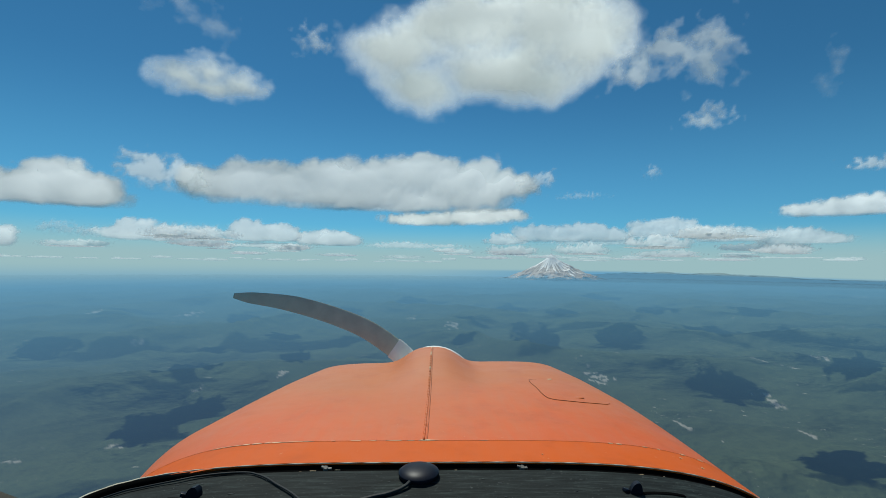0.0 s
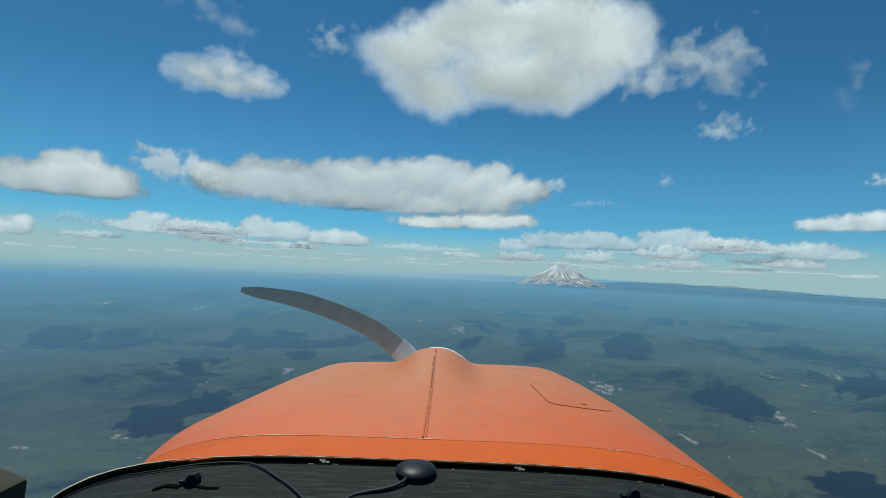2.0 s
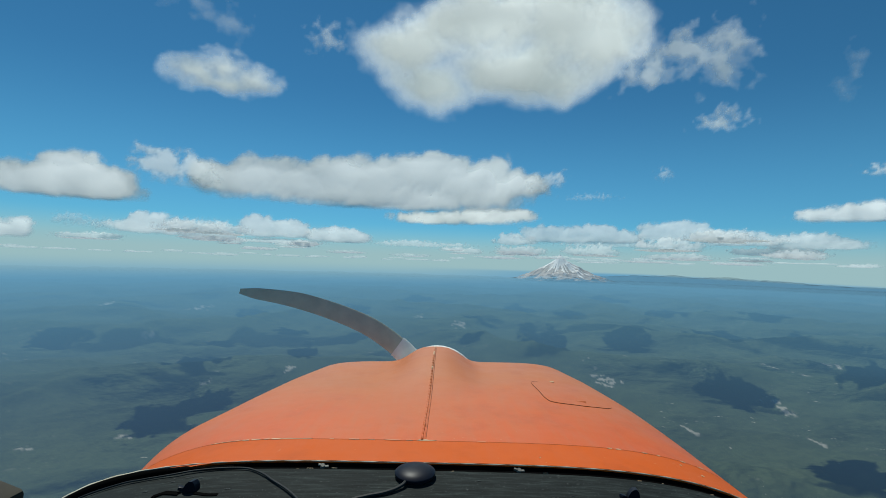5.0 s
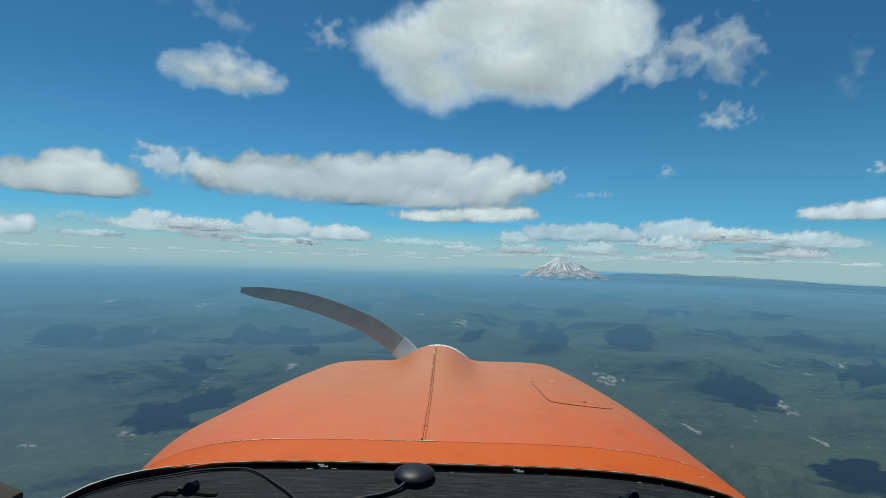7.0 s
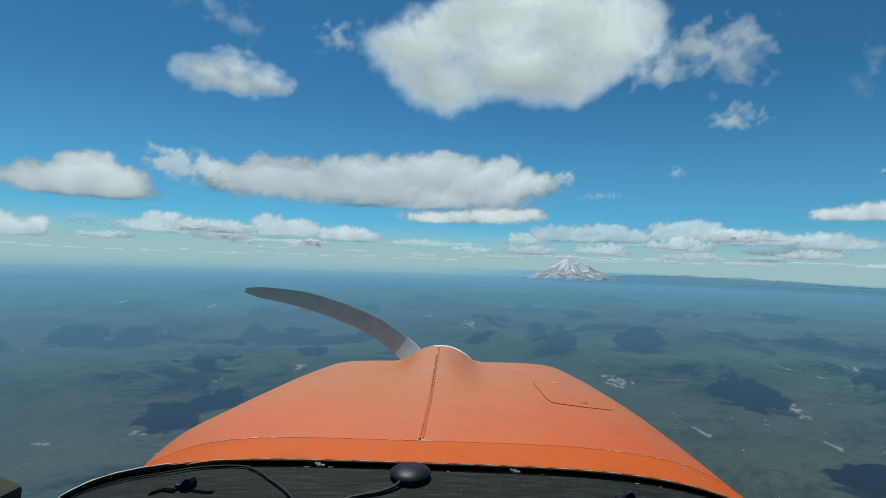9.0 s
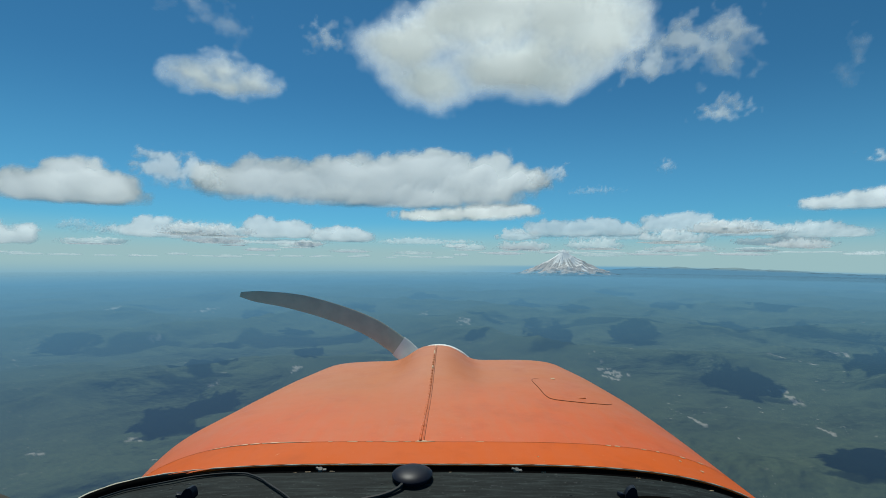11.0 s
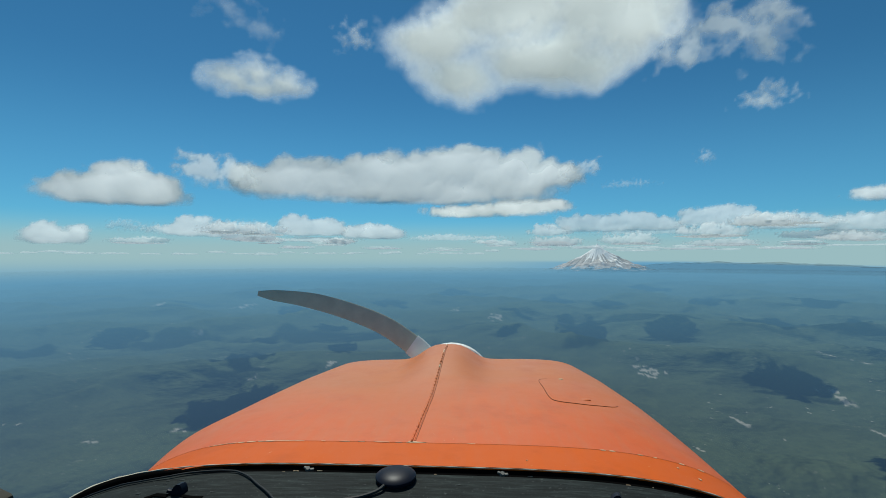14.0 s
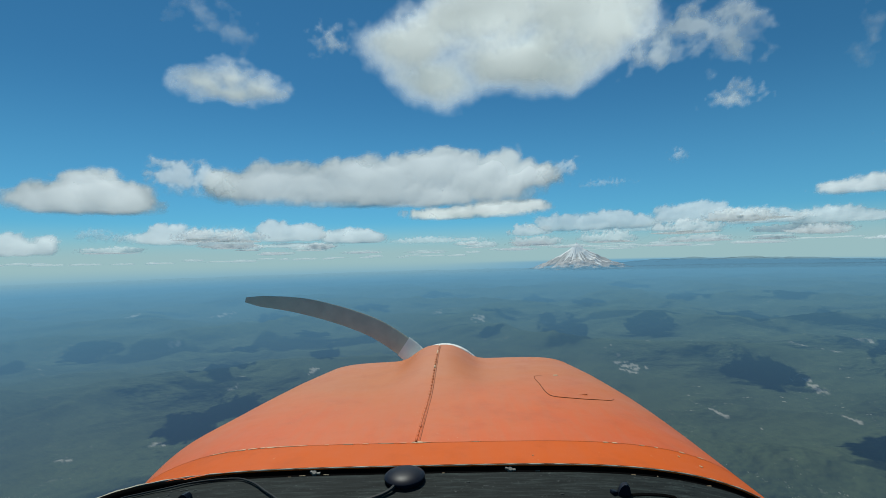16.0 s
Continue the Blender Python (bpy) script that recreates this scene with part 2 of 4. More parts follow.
DISTANCE, NEAR_RANGE = distance_material("far_hazed_woods", 1650), distance_material("hazed_woods", 6000)
FOREST, VOLCANO, CLOUD = forest_material(), mountain_material(), cloud_material()
ORANGE = paint_material("faded_orange_paint", (0.57, 0.092, 0.003), (0.465, 0.136, 0.034), 0.44, 0.12, 0.34, True)
FRESH_ORANGE = paint_material("orange_paint", (0.57, 0.094, 0.002), (0.52, 0.090, 0.004), 0.5, 0.03, 0.15)
BLACK_GAP = plain_material("gap_black", (0.003, 0.003, 0.003), (0.005, 0.005, 0.005), 0.95, gloss=0.0)
def vinyl_material():
    m = Nodes("dark_vinyl")
    long_grain, spots = m.place((3, 30, 10)), m.place()
    tone = m.ramp(m.noise(6, 8, 0.7, long_grain), (0.36, (0.004, 0.006, 0.0056)), (0.52, (0.011, 0.0145, 0.0138)), (0.68, (0.036, 0.047, 0.044)))
    dusty = m.ramp(m.noise(200, 4, 0.65, spots), (0.62, 0.0), (0.72, 0.6))
    stain = m.ramp(m.noise(12, 6, 0.65, spots), (0.4, 0.0), (0.65, 0.4))
    m.set(Base_Color=m.mix(dusty, m.mix(stain, tone, (0.017, 0.021, 0.020)), (0.09, 0.10, 0.095)), Roughness=0.8, Specular_IOR_Level=0.15)
    return m.bump(m.noise(9, 6, 0.7, long_grain), 0.3, 0.0015).mat


DASH = vinyl_material()
CHIPPED = plain_material("bare_primer", (0.62, 0.47, 0.30), (0.42, 0.27, 0.15), 0.7)
WHITE_TRIM = plain_material("white_trim", (0.80, 0.80, 0.76), (0.55, 0.55, 0.52), 0.5)
CREAM_TRIM = plain_material("cream_trim", (0.72, 0.66, 0.52), (0.45, 0.40, 0.30), 0.7, gloss=0.2)
BLADE = plain_material("matt_grey_blade", (0.46, 0.50, 0.40), (0.56, 0.60, 0.48), 0.55)
CUFF = plain_material("pale_grey_cuff", (0.88, 0.90, 0.84), (0.76, 0.78, 0.72), 0.4)
DULL_ORANGE = plain_material("dirty_joint", (0.34, 0.075, 0.010), (0.22, 0.050, 0.010), 0.8, gloss=0.1)
STEEL = plain_material("steel", (0.20, 0.19, 0.17), (0.09, 0.085, 0.075), 0.7, 0.0)
PUCK = plain_material("black_plastic", (0.006, 0.008, 0.015), (0.010, 0.012, 0.020), 0.42, 0, 15, 0.03, gloss=0.12)
CABLE = plain_material("cable_jacket", (0.010, 0.012, 0.013), (0.018, 0.019, 0.020), 0.6, gloss=0.3)
OLIVE = plain_material("olive_cloth", (0.030, 0.026, 0.014), (0.010, 0.009, 0.006), 0.85)


# ---- mesh helpers ----
def part(name, bm, material, parent, label="", soft=True):
    me = bpy.data.meshes.new(name)
    bmesh.ops.recalc_face_normals(bm, faces=bm.faces)
    for e in bm.edges:
        if len(e.link_faces) == 2 and e.calc_face_angle() > 0.65:
            e.smooth = False
    bm.to_mesh(me)
    bm.free()
    if soft:
        me.polygons.foreach_set("use_smooth", [True] * len(me.polygons))
    me.materials.append(material)
    ob = new(name, me)
    ob.parent = parent
    return tagged(ob, label)


def grid_faces(n, m):
    """Faces of a grid of n rows by m columns of vertices."""
    i, j = np.meshgrid(np.arange(n - 1), np.arange(m - 1), indexing="ij")
    a = i * m + j
    return np.stack([a, a + 1, a + m + 1, a + m], -1).reshape(-1, 4)


def quick_mesh(name, pts, quads, material, attributes=()):
    """A mesh from numpy arrays, with float attributes on its vertices."""
    me = bpy.data.meshes.new(name)
    me.vertices.add(len(pts))
    me.vertices.foreach_set("co", np.ascontiguousarray(pts, np.float32).ravel())
    me.loops.add(quads.size)
    me.loops.foreach_set("vertex_index", np.ascontiguousarray(quads, np.int32).ravel())
    me.polygons.add(len(quads))
    me.polygons.foreach_set("loop_start", np.arange(0, quads.size, 4, dtype=np.int32))
    me.polygons.foreach_set("use_smooth", np.ones(len(quads), bool))
    for key, values in attributes:
        me.attributes.new(key, "FLOAT", "POINT").data.foreach_set("value", np.ascontiguousarray(values, np.float32).ravel())
    me.update(calc_edges=True)
    me.validate()
    me.materials.append(material)
    return new(name, me)


def tube(bm, points, radius, sides=8):
    """A round tube along the points."""
    pts = [Vector(p) for p in points]
    rings = []
    for i, p in enumerate(pts):
        way = (pts[min(i + 1, len(pts) - 1)] - pts[max(i - 1, 0)]).normalized()
        a = way.orthogonal().normalized() if abs(way.z) > 0.95 else way.cross(Vector((0, 0, 1))).normalized()
        b = way.cross(a)
        r = radius[i] if isinstance(radius, (list, tuple)) else radius
        rings.append([bm.verts.new(p + (a * math.cos(k * math.tau / sides) + b * math.sin(k * math.tau / sides)) * r) for k in range(sides)])
    for q, r in zip(rings, rings[1:]):
        for k in range(sides):
            bm.faces.new((q[k], q[(k + 1) % sides], r[(k + 1) % sides], r[k]))
    bm.faces.new(rings[0]), bm.faces.new(rings[-1][::-1])
    return bm


def curve_points(points, n=24):
    """A smooth line through the points."""
    p = np.array(points, float)
    p = np.vstack([2 * p[0] - p[1], p, 2 * p[-1] - p[-2]])
    out = []
    for i in range(1, len(p) - 2):
        for t in np.linspace(0, 1, n, endpoint=False):
            a, b, c, d = p[i - 1:i + 3]
            out.append(0.5 * (2 * b + (c - a) * t + (2 * a - 5 * b + 4 * c - d) * t * t + (3 * b - a - 3 * c + d) * t ** 3))
    return [Vector(q) for q in out] + [Vector(p[-2])]


def box(bm, centre, size, turn=(0, 0, 0), bevel=0.0):
    made = bmesh.ops.create_cube(bm, size=1, matrix=pose(*centre, *turn) @ Matrix.Diagonal((*size, 1)))
    if bevel:
        edges = list({e for v in made["verts"] for e in v.link_edges})
        bmesh.ops.bevel(bm, geom=edges, offset=bevel, segments=2, affect="EDGES", profile=0.5)
    return bm


# ---- the land ----
def at(az, r):
    return r * np.sin(np.radians(az)), r * np.cos(np.radians(az))


def land_height(x, y):
    r = np.hypot(x, y)
    az = np.degrees(np.arctan2(x, y))
    wx, wy = x + 70 * fbm(x / 330, y / 330, 41, 4), y + 70 * fbm(x / 330, y / 330, 47, 4)
    hills = 26 * (ridged(wx / 400, wy / 400, 3, 6) - 0.95)
    fine = 0.5 * fbm(x / 24, y / 24, 23, 3)
    tall = 0.5 + 0.22 * smooth(300, 750, r) - 0.35 * smooth(1000, 3000, r)
    ridge = 10 * smooth(8, 14, az) * (1 - smooth(36, 60, az)) * np.exp(-((r - 3650) / 700) ** 2)
    return (hills + fine) * tall + ridge - 5


def build_ground():
    az = np.concatenate([np.arange(-180, -60, 3.0), np.arange(-60, 60, 0.17), np.arange(60, 180.1, 3.0)])
    r = np.concatenate([[0.01, 20, 45, 75], np.geomspace(100, 4960, 430)])
    R, A = np.meshgrid(r, az, indexing="ij")
    x, y = at(A, R)
    z = land_height(x, y)
    # hollows hidden behind each ridge are raised to the camera's line of sight, shaped to its view
    z = 110 + np.maximum.accumulate((z - 110) / R, axis=0) * R
    bare = np.zeros_like(z)
    # clearings and rock slides: bearing, distance, half length, half width
    for b, d, lx, ly in ((18.6, 536, 13, 34), (20.4, 638, 8, 20), (34.0, 698, 7, 34), (35.2, 520, 7, 26), (34.4, 545, 3, 12), (27.3, 404, 3, 12), (29.5, 486, 3, 7), (36.8, 664, 4, 20), (38.5, 792, 14, 22), (1.2, 824, 14, 30), (-3.7, 991, 9, 30),
                         (-28.0, 1294, 17, 80), (-27.8, 459, 5, 10), (-41.6, 385, 4, 10), (-34.7, 368, 7, 4), (-18.8, 495, 4, 18), (29.6, 2293, 32, 60), (42.2, 2690, 70, 60), (-40.0, 1175, 46, 14), (-37.0, 1240, 30, 14), (-44, 760, 6, 10), (-33, 800, 8, 12), (9, 880, 10, 20), (24, 600, 4, 14), (14, 690, 4, 14), (38, 430, 4, 8), (31, 380, 3, 7)):
        cx, cy = at(b, d)
        q = np.hypot((x - cx) / lx, (y - cy) / ly)
        bare = np.maximum(bare, smooth(0.0, 0.35, 0.55 - q + 1.1 * fbm(x / 7, y / 16, 71 + int(d), 5, 0.6)) * (q < 1.5))
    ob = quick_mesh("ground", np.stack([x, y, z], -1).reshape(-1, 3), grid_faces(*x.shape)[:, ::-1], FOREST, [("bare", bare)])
    return tagged(ob, "dark green forested hills with bare clearings and rock slides", "ground", kind="structure")


def build_mountain():
    cx, cy = at(13.15, 3750)
    ang, rad = np.meshgrid(np.linspace(0, 2 * np.pi, 321), np.concatenate([[0.5], np.linspace(6, 640, 170)]), indexing="ij")
    x, y = rad * np.cos(ang), rad * np.sin(ang)
    q = rad / 640
    spur = ridged(x / 210 + 3, y / 210, 33, 5) - 0.9
    gully = fbm(np.cos(ang) * 4 + 7, np.sin(ang) * 4 + q * 3, 55, 5)
    cone = np.clip(1 - rad / 450, 0, 1)
    z = 150 * cone ** 2.5 + 16 * np.exp(-rad / 50) + 48 * np.exp(-rad / 300) + (20 * spur + 13 * gully) * smooth(0.01, 0.3, q) * (0.2 + cone) * (1 - smooth(0.7, 1, rad / 640))
    along = np.arctan2(np.sin(ang + radians(13)), np.cos(ang + radians(13)))
    z = z + smooth(0, 90, rad) * (18 * np.exp(-(along / 0.5) ** 2) * np.exp(-((rad - 190) / 190) ** 2) + 12 * np.exp(-((np.abs(along) - 2.9) / 0.4) ** 2) * np.exp(-((rad - 150) / 120) ** 2))
    z = z - 40 * smooth(380, 640, rad)
    streak = fbm(np.cos(ang) * 7 + 2, np.sin(ang) * 7, 77, 5) + 0.4 * fbm(x / 45, y / 45, 79, 4)
    snow = smooth(-0.02, 0.12, streak * 1.1 + (z - 100) / 70)
    wood = smooth(-0.15, 0.2, (22 - z) / 40 + 0.6 * fbm(x / 90, y / 90, 83, 4))
    # opacity falls towards the wooded foot, for haze
    ob = quick_mesh("volcano", np.stack([x + cx, y + cy, z], -1).reshape(-1, 3), grid_faces(*x.shape), VOLCANO, [("snow", snow), ("wood", wood), ("haze_opacity", (0.06 + 0.62 * (1 - wood)) * (1 - smooth(300, 560, rad)) * smooth(2, 58, z + 30 * fbm(x / 60, y / 60, 91, 4)))])
    return tagged(ob, "snow-streaked grey volcano rising over the forest", "mountain")


def build_far_ranges():
    """Low ranges on the rim of the land, blued and made see-through to look hazy."""
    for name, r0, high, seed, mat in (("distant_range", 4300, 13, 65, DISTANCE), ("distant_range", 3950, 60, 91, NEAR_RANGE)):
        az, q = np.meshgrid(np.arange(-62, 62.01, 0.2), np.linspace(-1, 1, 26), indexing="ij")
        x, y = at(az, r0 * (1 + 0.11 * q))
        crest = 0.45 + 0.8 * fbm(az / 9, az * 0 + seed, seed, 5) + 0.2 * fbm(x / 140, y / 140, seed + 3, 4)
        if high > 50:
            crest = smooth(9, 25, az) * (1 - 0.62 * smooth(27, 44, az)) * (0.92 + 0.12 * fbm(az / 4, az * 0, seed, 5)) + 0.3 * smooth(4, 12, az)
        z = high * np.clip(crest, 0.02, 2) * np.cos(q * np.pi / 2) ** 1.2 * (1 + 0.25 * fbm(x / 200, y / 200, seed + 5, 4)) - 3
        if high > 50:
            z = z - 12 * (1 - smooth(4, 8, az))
        haze_opacity = smooth(6, 14, az) * smooth(-4, 10, z) * 0.32 if high > 50 else np.full_like(z, 0.3)
        ob = quick_mesh(name, np.stack([x, y, z], -1).reshape(-1, 3), grid_faces(*x.shape), mat, [("haze_opacity", haze_opacity)])
        tagged(ob, "low forested range on the horizon, blued to look hazy", "backdrop", kind="structure")


build_ground()
build_mountain()
build_far_ranges()

# ---- clouds ----
BASE = 133.0  # the height of the clouds' flat undersides


def billow(x, y, seed=0, octaves=4):
    """Rounded heads with creases between them, 0 to about 1."""
    total, amp = 0.0, 1.0
    for k in range(octaves):
        total = total + amp * np.abs(perlin(x * 2.1 ** k + 8.3 * k, y * 2.1 ** k - 4.7 * k, seed + 11 * k)) * 1.6
        amp *= 0.48
    return total / 1.6


def cloud(az, el, wide, tall, seed, lobes=(), wispy=0.0, cell=0.14, far=0.0, fray=1.0, translucent=0.24, lean=1.85, crisp=1.0, flat=1.0):
    """A cumulus at bearing az and elevation el, wide and tall in half degrees; lobes in units of those: (right, up, radius, radius)."""
    under = max(el - tall, 0.6)
    d = far or min((BASE - 110) / math.tan(radians(under)), 1700)
    w, h = d * math.tan(radians(wide)), d * (math.tan(radians(el + tall)) - math.tan(radians(el - tall))) / 2
    zc = 110 + d * (math.tan(radians(el + tall)) + math.tan(radians(el - tall))) / 2
    rng = random.Random(seed)
    if not lobes:
        lobes = [(rng.uniform(-0.75, 0.75), rng.uniform(-0.4, 0.05), rng.uniform(0.28, 0.5), rng.uniform(0.55, 0.9)) for _ in range(7)] + [(0, -0.35, 0.95, 0.55)]
        lobes.append((rng.uniform(-0.4, 0.3), 0.15, 0.42, 0.8))
    nx, ny = int(max(24, min(460, 2.8 * wide / cell))), int(max(18, min(260, 2.8 * tall / cell)))
    b, a = np.meshgrid(np.linspace(-1.4, 1.4, ny), np.linspace(-1.4, 1.4, nx), indexing="ij")
    asp = w / h
    swell = 1e-6
    for la, lb, ra, rb in lobes:
        swell = swell + np.exp(7.0 * (1 - np.hypot((a - la) / ra, (b - lb) / rb)))
    body = np.log(swell) / 7.0
    u, v = a * asp, b
    heads = billow(u * 0.85 + seed * 3.1, v * 0.85 + seed, seed, 4) - 0.42
    torn = fbm(u * 1.9 + seed, v * 1.9 - seed, seed + 30, 6, 0.55 - 0.08 * (1 - flat))
    upper = smooth(-0.7, 0.1, b)
    field = body + fray * (0.62 * heads * (1 - wispy) * (0.45 + 0.55 * upper) + (0.16 + 0.14 * (1 - flat) + 0.75 * wispy) * torn)
    field = field - 1.3 * flat * smooth(-0.62, -1.2, b) * (1 - wispy)
    edge = np.minimum(np.minimum(1.4 - np.abs(a), 1.4 - np.abs(b)) * 4, 1)
    dens = smooth(-0.08, (0.34 + 0.9 * wispy) / crisp * (1 + 0.9 * flat * (1 - upper)), field) * edge * max(0.16, 1 - 0.95 * wispy)
    # haze put into the opacity: clouds turn fainter with distance
    dens = dens * (1 - 0.55 * float(smooth(300, 1500, d)))
    # rounded heads in relief, large over small
    deep = smooth(-0.15, 0.9, field)
    swells = perlin(u * 0.6 + seed * 3.1, v * 0.9 + seed, seed + 3) + 0.45 * perlin(u * 1.3 + seed, v * 1.9, seed + 4) + 0.06 * perlin(u * 3.0 + seed, v * 4.2, seed + 6)
    thick = h * (0.15 * deep + 0.15 * swells * smooth(-0.1, 0.5, field) + 0.03 * flat * heads * smooth(-0.1, 0.3, field))
    # translucent share graded with height, to brighten flat clouds' bases and high clouds' tops
    pass_on = np.clip(translucent + (0.10 - 0.28 * flat) * b + 0.35 * (1 - smooth(0.0, 0.6, field)) + 0.16 * swells, 0.06, 0.85)
    origin = np.array(Vector(at(az, d) + (zc,)))
    keep = dens > 0.012
    cells = grid_faces(ny, nx)
    live = cells[keep.ravel()[cells].any(1)]
    used, index = np.unique(live, return_inverse=True)
    ob = new("cloud")
    ob.location = origin
    # the crown leans along the camera's sight lines, to set how brightly it is lit
    bear = np.radians(az) + np.arctan(a * math.tan(radians(wide)))
    rise = (zc - 110 + b * h) / d
    for name, side, share in (("crown", -1.0, 1.0), ("far_side", 0.6, 0.2)):
        reach = d + side * thick + lean * h * 2.4 * (np.clip(b + 1.4, 0, 3) / 2.4) ** 1.3
        pts = np.stack([reach * np.sin(bear), reach * np.cos(bear), 110 + reach * rise], -1).reshape(-1, 3)
        piece = quick_mesh(name, pts[used] - origin, index.reshape(-1, 4), CLOUD, [("cover", dens.ravel()[used] * share), ("translucent", pass_on.ravel()[used])])
        piece.parent = ob
    kind = "thin torn wisp of white cloud in blue sky" if wispy > 0.4 else "white cumulus cloud with a flat grey underside"
    return tagged(ob, kind, "cloud", group="fair-weather clouds")


def add_underside(ob, x, y, half_x, half_y, turn, seed, lobes=2):
    """A broad grey base for the cloud ob, centred over x, y, with a ragged rim; it casts the shadow on the woods."""
    gx, gy = np.meshgrid(np.linspace(-1.5, 1.5, 90), np.linspace(-1.5, 1.5, 90), indexing="ij")
    patch = 1 - np.hypot(gx, gy)
    rng = random.Random(seed)
    for _ in range(lobes):
        ang, r = rng.uniform(0, math.tau), rng.uniform(0.35, 0.5)
        patch = np.maximum(patch, r - np.hypot(gx - 0.75 * math.cos(ang), gy - 0.75 * math.sin(ang)))
    patch = patch + 0.34 * fbm(gx * 1.6 + seed, gy * 1.6, seed + 7, 5, 0.55)
    cover = smooth(0.0, 0.14, patch)
    right, out = np.array((math.cos(turn), -math.sin(turn), 0)), np.array((math.sin(turn), math.cos(turn), 0))
    pts = np.array((x, y, BASE)) + gx[..., None] * half_x * right + gy[..., None] * half_y * out + (np.clip(patch, 0, 1) * 2.0)[..., None] * np.array((0, 0, 1.0))
    tiles = grid_faces(90, 90)
    tiles = tiles[(cover > 0.02).ravel()[tiles].any(1)]
    used, index = np.unique(tiles, return_inverse=True)
    # the underside's translucent share is set to lift its grey
    under = quick_mesh("underside", pts.reshape(-1, 3)[used] - np.array(ob.location), index.reshape(-1, 4), CLOUD, [("cover", cover.ravel()[used]), ("translucent", np.full(len(used), 0.34))])
    under.parent = ob
    tagged(under, "flat grey underside")


def cloud_over(az, low, high, half, seed, tall=0.8, lobes=2):
    """A broad cloud whose shadow lies on the land at bearing az, between two angles below the eye."""
    def meet(angle):
        r = np.geomspace(150, 4000, 900)
        x, y = at(az, r)
        return r[np.argmax(land_height(x, y) >= 110 - r * math.tan(radians(angle)))]
    near, far = meet(low), meet(high)
    r = (near + far) / 2
    x, y = at(az, r)
    shift = (BASE - float(land_height(np.array([x]), np.array([y]))[0])) / math.tan(sel)
    cx, cy = x + shift * math.sin(saz), y + shift * math.cos(saz)
    d, bear = math.hypot(cx, cy), math.degrees(math.atan2(cx, cy))
    half_y = (far - near) / 2
    front = max(d - 1.15 * half_y, 0.45 * d)
    base = math.degrees(math.atan((BASE - 110) / (d + 1.2 * half_y))) - 0.05
    ob = cloud(bear, base + tall, math.degrees(math.atan(r * math.tan(radians(half)) / d)) * 1.25, tall, seed, far=front, wispy=0.26, lean=1.5, translucent=0.3)
    add_underside(ob, cx, cy, r * math.tan(radians(half)), half_y, radians(az), seed, lobes)


# the great cloud overhead and its torn neighbours
cloud(6.2, 25.6, 20.5, 7.0, 3, [(-0.6, -0.15, 0.36, 0.55), (-0.12, 0.3, 0.5, 0.75), (0.3, 0.3, 0.5, 0.75), (-0.42, -0.66, 0.28, 0.5), (0.05, -0.4, 0.58, 0.5), (0.3, -0.62, 0.26, 0.4), (0.52, -0.1, 0.36, 0.55)], far=72, fray=0.62, translucent=0.50, lean=-1.0, crisp=0.45, flat=0.0)
cloud(-27.2, 19.9, 6.8, 3.0, 8, [(-0.45, -0.15, 0.5, 0.6), (0.0, 0.1, 0.55, 0.75), (0.45, -0.1, 0.5, 0.6), (0.0, -0.4, 0.7, 0.4)], 0.08, far=76, fray=0.62, translucent=0.42, lean=-1.0, crisp=0.36, flat=0.0)
cloud(26.5, 22.3, 7.2, 3.9, 12, [(0.1, 0.2, 0.8, 0.6), (0.45, -0.1, 0.5, 0.7), (-0.6, -0.2, 0.5, 0.5)], 0.52, far=74, translucent=0.48, lean=-1.0, crisp=0.7, flat=0.0)
cloud(29.9, 15.9, 2.9, 1.8, 14, [(0, -0.1, 0.9, 0.6), (0.2, 0.4, 0.4, 0.6)], 0.48, far=90, translucent=0.48, lean=-1.0, crisp=0.6, flat=0.0)
cloud(-28.4, 25.6, 4.6, 3.0, 16, [(-0.3, 0.2, 0.7, 0.7), (0.4, -0.3, 0.5, 0.6)], 0.86, far=71, translucent=0.45, lean=-1.0, crisp=0.6, flat=0.0)
cloud(40.3, 18.4, 2.0, 2.4, 18, [(0.1, 0.2, 0.5, 0.9), (-0.3, -0.5, 0.4, 0.5)], 0.84, far=79, translucent=0.45, lean=-1.0, crisp=0.6, flat=0.0)
cloud(-16.3, 25.2, 3.0, 2.0, 20, [(0, 0, 0.8, 0.8)], 0.66, far=70, translucent=0.45, lean=-1.0, crisp=0.6, flat=0.0)
# the long bank and the round cloud beside it
cloud(-40.4, 7.3, 6.4, 2.7, 31, [(-0.45, -0.25, 0.55, 0.6), (0.1, 0.05, 0.55, 0.9), (0.5, -0.15, 0.45, 0.7), (0.0, -0.35, 0.95, 0.5)], fray=0.55, far=250, crisp=1.4, lean=2.5)
cloud(-9.6, 9.5, 21.5, 4.2, 33, [(-0.72, -0.2, 0.28, 0.5), (-0.4, -0.12, 0.4, 0.65), (-0.05, 0.05, 0.4, 0.7), (0.25, 0.2, 0.38, 0.75), (0.55, 0.08, 0.38, 0.72), (0.1, -0.4, 0.75, 0.45), (0.82, 0.05, 0.18, 0.4)], far=215, fray=0.7, crisp=1.1, lean=2.3)
cloud(1.2, 6.0, 9.2, 1.55, 35, [(-0.4, -0.3, 0.6, 0.6), (0.3, -0.05, 0.65, 0.75), (0.7, 0.1, 0.3, 0.5)], far=290, fray=0.6, lean=2.8)
cloud(-31.6, 9.2, 4.4, 2.5, 37, [(-0.2, 0.1, 0.7, 0.8), (0.5, -0.1, 0.6, 0.7)], 0.3, far=212, lean=2.6)
